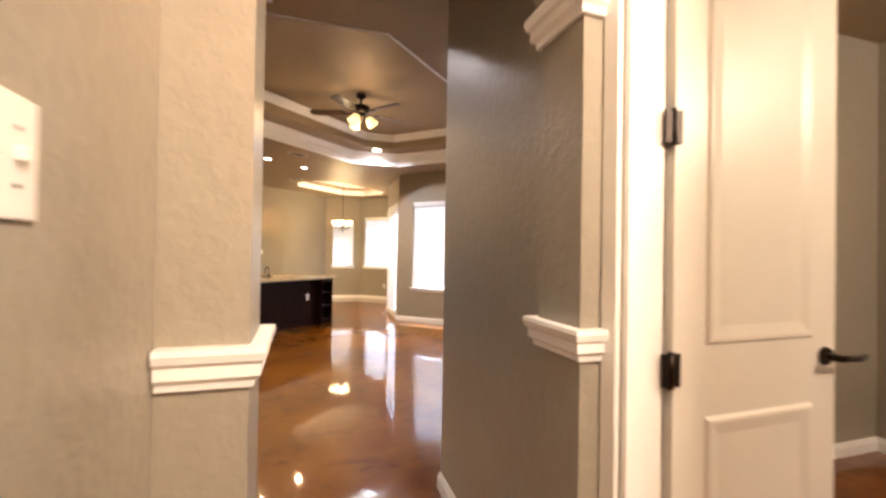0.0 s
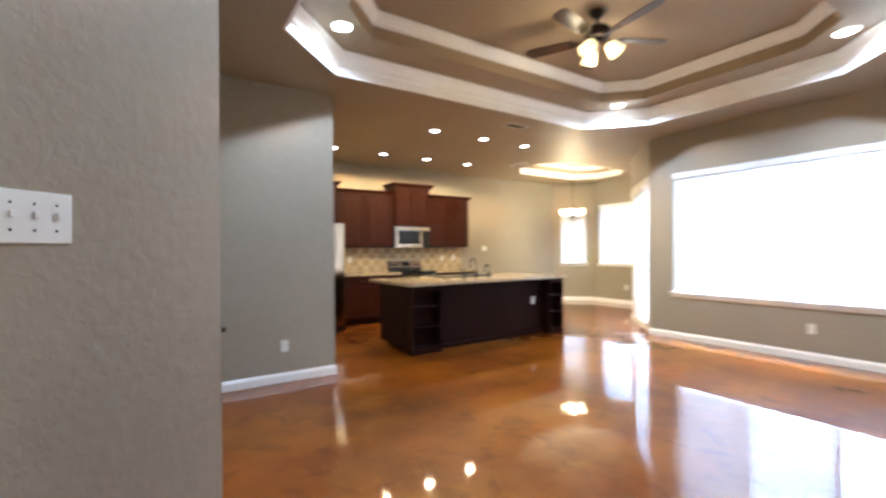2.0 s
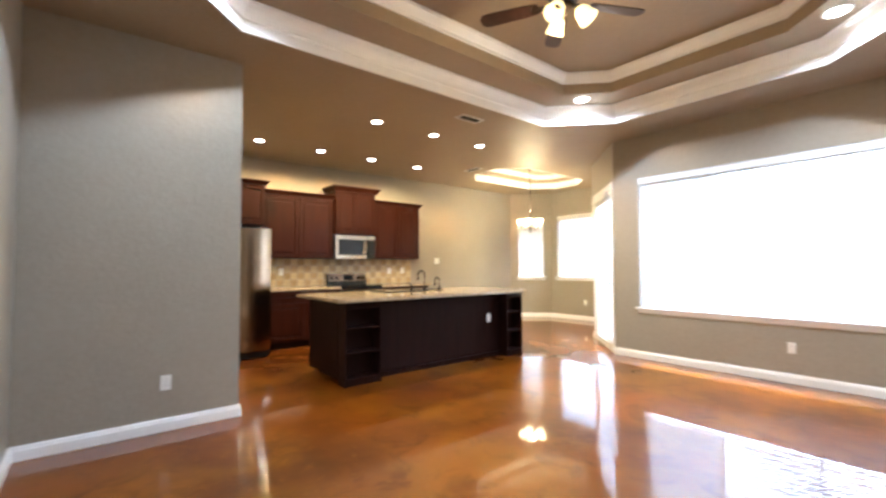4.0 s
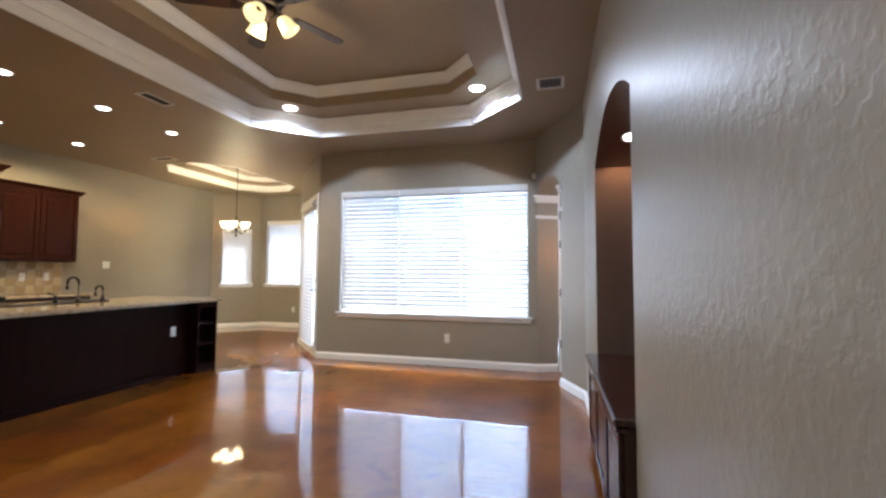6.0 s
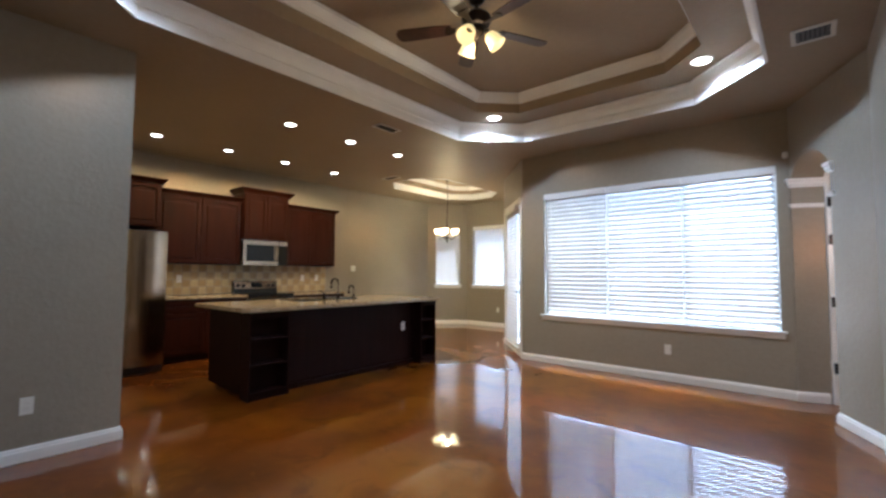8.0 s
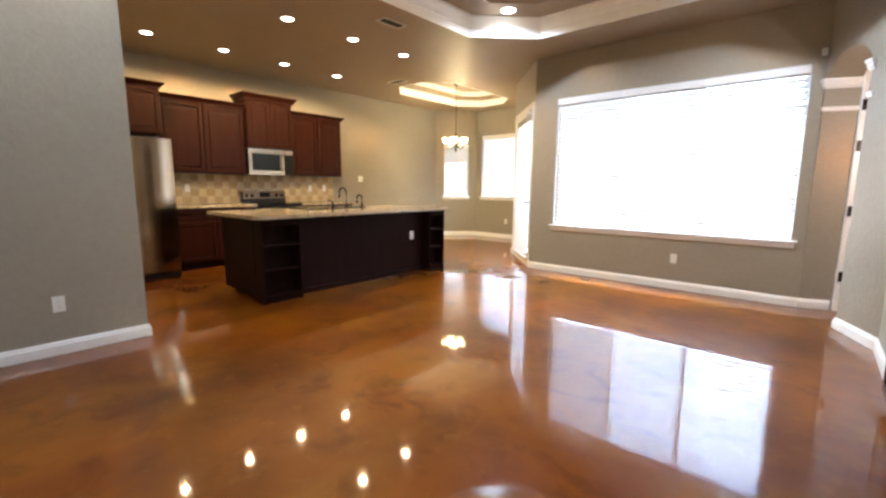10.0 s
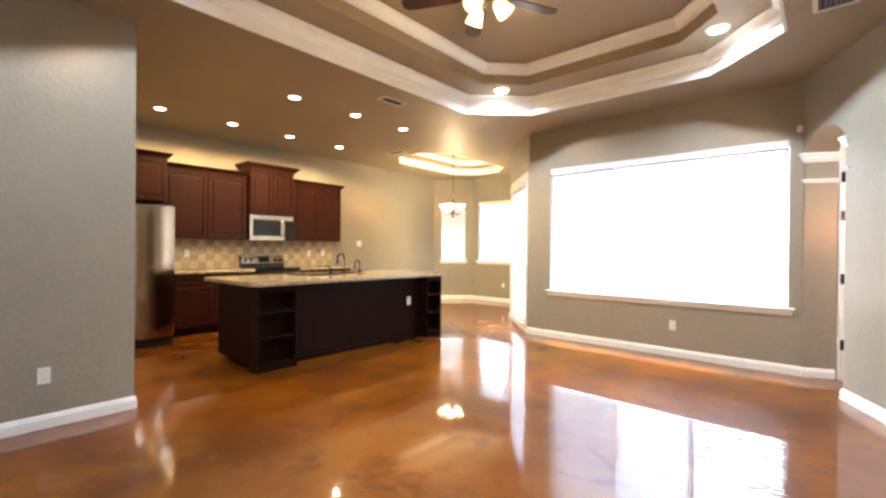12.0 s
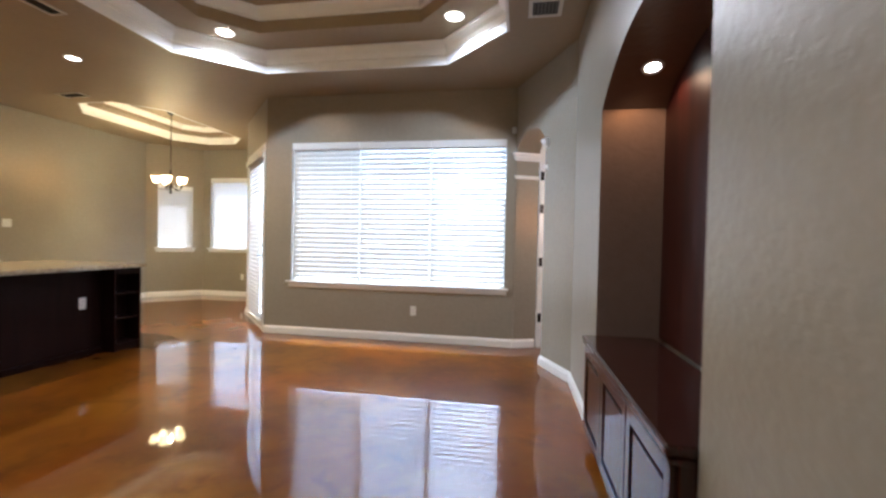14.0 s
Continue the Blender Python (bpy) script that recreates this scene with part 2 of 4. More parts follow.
def tube(bm, pts, r, n=8):
    pts = [Vector(p) for p in pts]
    rings = []
    for i, p in enumerate(pts):
        d = (pts[min(i + 1, len(pts) - 1)] - pts[max(i - 1, 0)]).normalized()
        m = d.to_track_quat("Z", "Y").to_matrix()
        rings.append([bm.verts.new(p + m @ Vector((r * math.cos(2 * math.pi * k / n), r * math.sin(2 * math.pi * k / n), 0))) for k in range(n)])
    for a, b in zip(rings, rings[1:]):
        for k in range(n):
            f = bm.faces.new((a[k], a[(k + 1) % n], b[(k + 1) % n], b[k]))
            f.smooth = True
    bm.faces.new(rings[0][::-1])
    bm.faces.new(rings[-1])
    return bm


def prism(bm, pts, place, d0, d1):
    """A solid whose outline is pts (2D), set by place(a, b, d) at the depths d0 and d1."""
    a = [bm.verts.new(place(p[0], p[1], d0)) for p in pts]
    b = [bm.verts.new(place(p[0], p[1], d1)) for p in pts]
    n = len(pts)
    bm.faces.new(a[::-1])
    bm.faces.new(b)
    for i in range(n):
        bm.faces.new((a[i], a[(i + 1) % n], b[(i + 1) % n], b[i]))
    return bm


def sweep(bm, path, prof, closed=False):
    """Run a closed profile of (distance to the left of the path, height) along a flat path with mitred corners."""
    pts = [Vector(p) for p in path]
    n = len(pts)
    rings = []
    for i in range(n):
        din = (pts[i] - pts[i - 1]).normalized() if (closed or i > 0) else None
        dout = (pts[(i + 1) % n] - pts[i]).normalized() if (closed or i < n - 1) else None
        din, dout = din or dout, dout or din
        n1, n2 = Vector((-din.y, din.x)), Vector((-dout.y, dout.x))
        mit = (n1 + n2).normalized()
        mit /= max(0.3, mit.dot(n1))
        rings.append([bm.verts.new((pts[i].x + mit.x * d, pts[i].y + mit.y * d, z)) for d, z in prof])
    k = len(prof)
    for i in range(n if closed else n - 1):
        a, b = rings[i], rings[(i + 1) % n]
        for j in range(k):
            bm.faces.new((a[j], a[(j + 1) % k], b[(j + 1) % k], b[j]))
    if not closed:
        bm.faces.new(rings[0][::-1])
        bm.faces.new(rings[-1])
    return bm


def part(name, bm, material, parent=None, label=""):
    bmesh.ops.recalc_face_normals(bm, faces=bm.faces)
    me = bpy.data.meshes.new(name)
    bm.to_mesh(me)
    bm.free()
    me.materials.append(material)
    ob = new(name, me)
    if parent:
        ob.parent = parent
    if label:
        ob["label"] = label
    return ob


def again(ob, parent=None, loc=(0, 0, 0)):
    """Another part on the same mesh."""
    o = new(ob.name.split(".")[0], ob.data)
    o.parent, o.location = parent or ob.parent, loc
    return o


def thing(name, label, category, m=None, group="", kind=""):
    ob = new(name)
    ob.empty_display_size = 0.1
    if m:
        ob.matrix_world = m
    return tagged(ob, label, category, group, kind)


def setting(ob, label, category):
    return tagged(ob, label, category, "", "structure")


B = bmesh.new


# ---- the large structure ----
H = 3.0


def uv(u, v):
    """Along and across the slanting entrance hall."""
    return ((v - u) * 0.70711, (v + u) * 0.70711)


def wall(name, p0, p1, openings=(), t=0.14, e0=0.0, e1=0.0, label="greige knockdown-textured painted wall"):
    """A wall with its room on the left of p0 to p1. openings: (s0, s1, z0, z1, rise of the arch)."""
    d = Vector((p1[0] - p0[0], p1[1] - p0[1]))
    length = d.length
    d.normalize()
    r = Vector((d.y, -d.x))
    cuts = {e0, length - e1}
    for s0, s1, z0, z1, rise in openings:
        n = 20 if rise else 1
        cuts |= {round(s0 + (s1 - s0) * i / n, 4) for i in range(n + 1)}
    cuts = sorted(cuts)
    bm = B()
    grid, quads = {}, {}

    def vert(s, k, z):
        key = (round(s, 4), k, round(z, 4))
        if key not in grid:
            grid[key] = bm.verts.new((p0[0] + d.x * s + r.x * t * k, p0[1] + d.y * s + r.y * t * k, z))
        return grid[key]

    def top(o, s):
        s0, s1, z0, z1, rise = o
        if not rise:
            return z1
        h = (s1 - s0) / 2
        rad = (h * h + rise * rise) / (2 * rise)
        return z1 - (rad - rise) + math.sqrt(max(0, rad * rad - (s - s0 - h) ** 2))

    for a, b in zip(cuts, cuts[1:]):
        mid = (a + b) / 2
        o = next((o for o in openings if o[0] < mid < o[1]), None)
        if o is None:
            spans = [(0.0, 0.0, H, H)]
        else:
            spans = [(top(o, a), top(o, b), H, H)]
            if o[2] > 0:
                spans.append((0.0, 0.0, o[2], o[2]))
        for za, zb, ta, tb in spans:
            q = [vert(s, k, z) for k in (0, 1) for s, z in ((a, za), (b, zb), (b, tb), (a, ta))]
            for f in ((0, 1, 2, 3), (7, 6, 5, 4), (0, 4, 5, 1), (3, 2, 6, 7), (0, 3, 7, 4), (1, 5, 6, 2)):
                quads.setdefault(frozenset(q[i] for i in f), []).append([q[i] for i in f])
    # a face shared by two neighbouring strips is inside the wall
    for same in quads.values():
        if len(same) == 1 and len(set(same[0])) == 4:
            bm.faces.new(same[0])
    return setting(part(name, bm, WALL), label, "wall")


C1, C2, C3 = (-2.36, 4.29), (-2.41, 8.35), (-2.93, 9.50)
P1, P2 = (-6.08, 9.50), (-7.12, 10.62)
N1, N2, N3, N4 = (-7.12, 11.70), (-7.82, 12.40), (-9.35, 12.40), (-10.05, 11.70)
K1, K2, K3, S1 = (-10.05, 4.75), (-6.80, 4.75), (-6.80, 3.38), (-4.00, 3.38)

niche_wall = wall("wall_niche", C1, C2, [(1.46, 2.96, 0, 2.05, 0.22)], t=0.40, e0=0.003)
# the reveals and the soffit of the niche are painted brown
niche_wall.data.materials.append(NICHE_PAINT)
for f in niche_wall.data.polygons:
    if abs(f.normal.x) < 0.5 and 5.7 < f.center.y < 7.4 and 0.1 < f.center.z < 2.6:
        f.material_index = 1
wall("wall_arch", C2, C3, [(0.56, 1.25, 0, 2.25, 0.20)], t=0.28)
wall("wall_window", C3, P1, [(0.11, 2.80, 0.68, 2.42, 0)])
wall("wall_patio", P1, P2, [(0.14, 1.32, 0, 2.36, 0)])
wall("wall_nook_east", P2, N1)
wall("wall_nook_corner", N1, N2)
wall("wall_nook_north", N2, N3, [(0.40, 1.36, 0.97, 2.42, 0)])
wall("wall_nook_west", N3, N4, [(0.19, 0.79, 0.97, 2.22, 0)])
wall("wall_kitchen", N4, K1)
wall("wall_fridge", K1, K2, e1=0.003)
wall("wall_wing", K2, K3, e0=0.003)
wall("wall_south", K3, S1, [(1.72, 2.48, 0, 2.44, 0)], e1=0.003)
wall("wall_passage_left", S1, uv(3.50, -0.44), e0=0.003)
wall("wall_hall_arch", uv(3.50, -0.60), uv(3.50, 1.62), [(1.06, 1.90, 0, 2.14, 0.30)], t=0.22)
wall("wall_passage_right", uv(3.503, 1.343), C1, t=0.12, e1=0.003)
wall("wall_hall_left", uv(3.278, 0.28), uv(0.5, 0.28))
wall("wall_hall_back", uv(0.5, 0.28), uv(0.5, 1.38))
wall("wall_hall_right", uv(0.5, 1.38), uv(3.278, 1.38), [(1.97, 2.71, 0, 2.44, 0)], t=0.12)
wall("wall_side_room_a", uv(0.3, 1.5), uv(0.3, 4.6))
wall("wall_side_room_b", uv(0.3, 4.6), uv(4.3, 4.6))
wall("wall_side_room_c", uv(4.3, 4.6), uv(4.3, 1.47))
wall("wall_vestibule_south", (-2.08, 8.30), (0.8, 8.30))
wall("wall_vestibule_east", (0.8, 8.30), (0.8, 11.8))
wall("wall_vestibule_north", (0.8, 11.8), (-2.75, 11.8), [(1.2, 2.5, 0.8, 2.3, 0)])
wall("wall_vestibule_west", (-2.75, 11.8), (-2.75, 9.65))


def octagon(x0, x1, y0, y1, c):
    return [(x0 + c, y0), (x1 - c, y0), (x1, y0 + c), (x1, y1 - c), (x1 - c, y1), (x0 + c, y1), (x0, y1 - c), (x0, y0 + c)]


def inset(o, d):
    x0, x1, y0, y1, c = o
    return (x0 + d, x1 - d, y0 + d, y1 - d, c - 0.586 * d)


TRAY = (-6.25, -3.00, 3.97, 8.77, 0.63)
NOOK_TRAY = (-9.28, -7.88, 9.40, 11.95, 0.42)
bm = B()
edges = []
OUTLINE = [(-10.2, 0.0), (3.4, 0.0), (3.4, 11.94), (-2.65, 11.94), (-2.65, 9.64), (-6.02, 9.64), (-6.98, 10.68), (-6.98, 11.64), (-7.76, 12.54), (-9.41, 12.54), (-10.19, 11.76)]
outer = [bm.verts.new((x, y, H)) for x, y in OUTLINE]
edges += [bm.edges.new((outer[i], outer[(i + 1) % len(outer)])) for i in range(len(outer))]
for o, z1, z2, d in ((TRAY, 3.22, 3.45, 0.44), (NOOK_TRAY, 3.12, 3.26, 0.26)):
    rings = [[bm.verts.new((x, y, z)) for x, y in octagon(*oo)] for oo, z in ((o, H), (o, z1), (inset(o, d), z1), (inset(o, d), z2))]
    edges += [bm.edges.new((rings[0][i], rings[0][(i + 1) % 8])) for i in range(8)]
    for a, b in zip(rings, rings[1:]):
        for i in range(8):
            bm.faces.new((a[i], a[(i + 1) % 8], b[(i + 1) % 8], b[i]))
    bm.faces.new(rings[3])
bmesh.ops.triangle_fill(bm, edges=edges, use_beauty=True)
setting(part("ceiling", bm, CEIL), "textured ceiling toned by floor bounce, with two stepped octagonal trays", "ceiling")

bm = B()
prism(bm, OUTLINE, lambda x, y, z: (x, y, z), -0.1, 0.0)
setting(part("floor", bm, FLOOR), "glossy orange-brown acid-stained concrete floor", "floor")
# Unseen ground, made pale to lighten what shows between the blind slats.
bm = B()
bx(bm, -400, 400, -400, 400, -0.5, -0.2)
setting(part("ground", bm, PALE), "pale unseen ground outside the house", "ground")

CROWN_LOW = [(0.002, 2.998), (0.022, 2.996), (0.024, 3.082), (0.040, 3.088), (0.040, 3.104), (0.028, 3.110), (0.036, 3.142), (0.056, 3.172), (0.082, 3.190), (0.092, 3.196), (0.092, 3.2175), (0.002, 3.2175)]
CROWN_HIGH = [(0.002, 3.335), (0.018, 3.335), (0.022, 3.36), (0.035, 3.37), (0.070, 3.415), (0.075, 3.446), (0.002, 3.446)]
for name, o, prof, shift in (("trim", TRAY, CROWN_LOW, 0), ("trim", inset(TRAY, 0.44), CROWN_HIGH, 0), ("trim", NOOK_TRAY, [(d * 0.7, 3.0 + (z - 3.0) * 0.55) for d, z in CROWN_LOW], 0), ("trim", inset(NOOK_TRAY, 0.26), [(d * 0.6, 3.26 + (z - 3.45) * 0.8) for d, z in CROWN_HIGH], 0)):
    setting(part(name, sweep(B(), octagon(*o), prof, True), TRIM), "white crown moulding round the tray ceiling", "crown moulding")

BASE = [(0.001, 0.001), (0.018, 0.001), (0.018, 0.068), (0.013, 0.077), (0.011, 0.088), (0.004, 0.098), (0.001, 0.098)]


def along(p0, p1, s):
    d = (Vector(p1) - Vector(p0)).normalized()
    return (p0[0] + d.x * s, p0[1] + d.y * s)


def jamb(p0, p1, s, t):
    d = (Vector(p1) - Vector(p0)).normalized()
    q = along(p0, p1, s)
    return (q[0] + d.y * t, q[1] - d.x * t)


for path in (
    [uv(3.503, 1.343), C1, along(C1, C2, 1.27)],
    [along(C1, C2, 3.01), C2, along(C2, C3, 0.56), jamb(C2, C3, 0.56, 0.26)],
    [jamb(C2, C3, 1.25, 0.26), along(C2, C3, 1.25), C3, P1, along(P1, P2, 0.05)],
    [along(P1, P2, 1.41), P2, N1, N2, N3, N4, (-10.05, 8.80)],
    [(-6.88, 4.75), K2, K3, along(K3, S1, 1.63)],
    [along(K3, S1, 2.57), S1, uv(3.50, -0.44), uv(3.50, 0.46), uv(3.28, 0.46), uv(3.28, 0.28), uv(0.5, 0.28), uv(0.5, 1.38), uv(2.37, 1.38)],
    [uv(3.28, 1.38), uv(3.28, 1.30), uv(3.50, 1.30), uv(3.50, 1.34)],
    [uv(0.3, 1.52), uv(0.3, 4.6), uv(4.3, 4.6), uv(4.3, 1.5)],
    [(-2.0, 8.30), (0.8, 8.30), (0.8, 11.8), (-2.75, 11.8), (-2.75, 9.65)],
):
    setting(part("baseboard", sweep(B(), path, BASE), TRIM), "white moulded baseboard along the wall", "baseboard")

# mouldings on the piers of the hall arch and of the small arch
RAIL = [(0.001, 0), (0.014, 0), (0.016, 0.018), (0.030, 0.03), (0.030, 0.06), (0.040, 0.07), (0.046, 0.09), (0.044, 0.105), (0.001, 0.105)]


def moulding(path, z, k=1.0):
    return setting(part("trim", sweep(B(), path, [(d * k, z + h * k) for d, h in RAIL]), TRIM), "white profiled moulding wrapped round an arch pier", "moulding")


LEFT_PIER = [uv(3.50, 0.38), uv(3.50, 0.46), uv(3.28, 0.46), uv(3.28, 0.285)]
RIGHT_PIER = [uv(3.28, 1.375), uv(3.28, 1.30), uv(3.50, 1.30), uv(3.50, 1.338)]
for pier in (LEFT_PIER, RIGHT_PIER):
    moulding(pier, 1.105, 0.85)
    moulding(pier, 2.07)
for s, path in ((0, [jamb(C2, C3, 1.25, 0.28), along(C2, C3, 1.25), along(C2, C3, 1.31)]), (1, [along(C2, C3, 0.50), along(C2, C3, 0.56), jamb(C2, C3, 0.56, 0.28)])):
    moulding(path, 2.165, 0.85)
    moulding(path, 1.955, 0.38)


# ---- doors, windows and blinds ----
def wall_pose(p0, p1, s, z=0.0):
    """On a wall's room face: x to the right as seen from the room, y outwards, z up; s is the left end."""
    d = (Vector(p1) - Vector(p0)).normalized()
    q = along(p0, p1, s)
    return Matrix(((-d.x, d.y, 0, q[0]), (-d.y, -d.x, 0, q[1]), (0, 0, 1, z), (0, 0, 0, 1)))


def blind(m, w, h, n, label, group, tilt=48):
    """A blind in local x (width), z (height); y is outwards."""
    t = thing("window_blind", label, "blind", m, group)
    bm = B()
    bx(bm, 0.004, w - 0.004, -0.03, 0.03, h - 0.055, h - 0.002, 0.004)
    part("headrail", bm, TRIM, t)
    bm = B()
    bx(bm, -0.002, w + 0.002, -0.047, -0.034, h - 0.085, h - 0.001, 0.005)
    part("valance", bm, TRIM, t)
    bm = B()
    bx(bm, 0.006, w - 0.006, -0.028, 0.028, 0.004, 0.024, 0.004)
    part("bottom_rail", bm, TRIM, t)
    pitch = (h - 0.085) / n
    first = None
    a = radians(tilt)
    for i in range(n):
        z = 0.04 + pitch * (i + 0.5)
        if first is None:
            bm = B()
            hw = 0.0335
            prof = [(-hw, 0.0), (0, 0.004), (hw, 0.0), (hw, -0.0025), (0, 0.0015), (-hw, -0.0025)]
            pts = [(y * math.cos(a) - zz * math.sin(a), y * math.sin(a) + zz * math.cos(a)) for y, zz in prof]
            prism(bm, pts, lambda y, zz, x: (x, y, zz), 0.006, w - 0.006)
            first = part("slat", bm, SLAT, t)
            first.location = (0, 0, z)
        else:
            again(first, t, (0, 0, z))
    for k in ((0.12, 0.88) if w > 0.5 else (0.2, 0.8)):
        bm = B()
        bx(bm, w * k - 0.002, w * k + 0.002, -0.027, -0.0255, 0.02, h - 0.05)
        part("ladder_cord", bm, TRIM, t)
    return t


def window(name, p0, p1, s0, s1, z0, z1, parts_x, label, depth=0.14, sill=True):
    w, h = s1 - s0, z1 - z0
    t = thing(name, label, "window", wall_pose(p0, p1, s1, z0), kind="structure")
    bm = B()
    for a in ((0, 0.045, 0, h), (w - 0.045, w, 0, h), (0.045, w - 0.045, 0, 0.045), (0.045, w - 0.045, h - 0.045, h)):
        bx(bm, a[0] + 0.001, a[1] - 0.001, depth - 0.06, depth, a[2] + 0.001, a[3] - 0.001)
    part("window_frame", bm, TRIM, t)
    xs = [0] + list(parts_x) + [w]
    for x in parts_x:
        bm = B()
        bx(bm, x - 0.03, x + 0.03, depth - 0.058, depth - 0.002, 0.045, h - 0.045)
        part("mullion", bm, TRIM, t)
    for a, b in zip(xs, xs[1:]):
        bm = B()
        bx(bm, a + 0.045, b - 0.045, depth - 0.035, depth - 0.031, 0.045, h - 0.045)
        o = part("pane", bm, GLASS, t)
        o.visible_shadow = False
    if sill:
        bm = B()
        bx(bm, -0.05, w + 0.05, -0.045, depth - 0.062, -0.022, 0.004, 0.006)
        part("window_sill", bm, TRIM, t)
        bm = B()
        bx(bm, -0.03, w + 0.03, -0.016, -0.001, -0.075, -0.022, 0.004)
        part("apron", bm, TRIM, t)
    return t


window("window_1", C3, P1, 0.11, 2.80, 0.68, 2.42, (0.897, 1.793), "wide white three-part living room window with a stool sill")
for i in range(3):
    m = wall_pose(C3, P1, 2.80, 0.687) @ pose(0.008 + i * 0.893, 0.042, 0)
    blind(m, 0.887, 1.73, 27, "white horizontal slat blind lowered over the living room window", "living room blinds", (75, 69, 66)[i])
window("window_2", N2, N3, 0.40, 1.36, 0.97, 2.42, (), "white breakfast nook window", sill=True)
blind(wall_pose(N2, N3, 1.36, 0.977) @ pose(0.01, 0.042, 0), 0.94, 1.44, 24, "white horizontal slat blind lowered over the nook window", "nook blinds", 66)
window("window_3", N3, N4, 0.19, 0.79, 0.97, 2.22, (), "narrow white breakfast nook window in the slanting wall", sill=True)
blind(wall_pose(N3, N4, 0.79, 0.977) @ pose(0.01, 0.042, 0), 0.58, 1.24, 21, "white horizontal slat blind lowered over the narrow nook window", "nook blinds", 72)
window("window_4", (0.8, 11.8), (-2.75, 11.8), 1.2, 2.5, 0.8, 2.3, (0.65,), "white window in the room beyond the small arch", sill=False)


def casing(parent, w, h, width=0.085, y0=-0.018, y1=-0.001):
    for a in ((-width, -0.002, 0.002, h + width), (w + 0.002, w + width, 0.002, h + width), (-0.002, w + 0.002, h, h + width)):
        bm = B()
        bx(bm, a[0], a[1], y0, y1, a[2], a[3], 0.005)
        part("casing", bm, TRIM, parent)


def lever(parent, x, z, y, way, side):
    """A lever on the face at y; way: where the lever points in x; side: -1 towards the room."""
    bm = B()
    cyl(bm, (x, y, z), (x, y + side * 0.012, z), 0.030, 0.027, 18)
    cyl(bm, (x, y + side * 0.01, z), (x, y + side * 0.05, z), 0.011, 0.011, 12)
    tube(bm, [(x, y + side * 0.048, z), (x + way * 0.03, y + side * 0.052, z), (x + way * 0.075, y + side * 0.052, z - 0.004), (x + way * 0.115, y + side * 0.046, z)], 0.0095)
    return part("door_handle", bm, BRONZE, parent, "dark bronze lever handle")


def panel_door(parent, w, h, t=0.035, x0=0.0):
    """A moulded two-panel slab in x, z with its face at y = 0 and its back at y = t."""
    bm = B()
    bx(bm, x0, x0 + w, 0, t, 0.01, h, 0.003)
    part("slab", bm, DOORP, parent)
    for z0, z1 in ((0.24, 0.95), (1.15, h - 0.14)):
        for y, s in ((0, -1), (t, 1)):
            a, b = x0 + 0.115, x0 + w - 0.115
            bm = B()
            rings = []
            for d, up in ((0.0, 0.0), (0.010, 0.008), (0.018, 0.0085), (0.055, 0.0012)):
                rings.append([bm.verts.new((x, y + s * up, z)) for x, z in ((a + d, z0 + d), (b - d, z0 + d), (b - d, z1 - d), (a + d, z1 - d))])
            for p, q in zip(rings, rings[1:]):
                for i in range(4):
                    bm.faces.new((p[i], p[(i + 1) % 4], q[(i + 1) % 4], q[i]))
            part("panel_moulding", bm, DOORP, parent)
            bm = B()
            bx(bm, a + 0.054, b - 0.054, min(y, y + s * 0.0016), max(y, y + s * 0.0016), z0 + 0.054, z1 - 0.054)
            part("panel", bm, DOORP, parent)


def hinge(parent, x, y, z, along_y=True):
    bm = B()
    cyl(bm, (x, y, z - 0.05), (x, y, z + 0.05), 0.009, n=10)
    bx(bm, x - 0.030, x - 0.004, y - 0.004, y + 0.004, z - 0.045, z + 0.045)
    bx(bm, x + 0.004, x + 0.030, y - 0.004, y + 0.004, z - 0.045, z + 0.045)
    return part("hinge", bm, BRONZE, parent, "dark bronze butt hinge")


# hall door: frame in the hall's right wall, slab standing open into the side room
t = thing("door_1", "white painted door frame in the hall wall with dark hinges", "door frame", wall_pose(uv(0.5, 1.38), uv(3.278, 1.38), 2.71), kind="structure")
casing(t, 0.74, 2.44, 0.065)
for a in ((0.0, 0.02), (0.72, 0.74)):
    bm = B()
    bx(bm, a[0] + 0.001, a[1] - 0.001, 0.002, 0.118, 0.0, 2.439)
    part("jamb", bm, TRIM, t)
bm = B()
bx(bm, 0.021, 0.719, 0.002, 0.118, 2.42, 2.439)
part("head_jamb", bm, TRIM, t)
hm = wall_pose(uv(0.5, 1.38), uv(3.278, 1.38), 2.682) @ pose(0, 0.135, 0, 0, 0, 91)
t = thing("hall_door", "white two-panel door standing open with a bronze lever", "door", hm)
panel_door(t, 0.675, 2.41, x0=0.012)
lever(t, 0.635, 1.09, 0.035, 1, 1)
lever(t, 0.635, 1.09, 0.0, 1, -1)
for z in (0.45, 1.09, 1.75, 2.25):
    hinge(t, 0.0, -0.004, z)

# closed door of the south wall
t = thing("door_2", "white closed two-panel door with casing and a bronze lever", "door", wall_pose(K3, S1, 2.48), kind="structure")
casing(t, 0.76, 2.44)
panel_door(t, 0.756, 2.43, x0=0.002)
lever(t, 0.06, 0.98, 0.0, 1, -1)

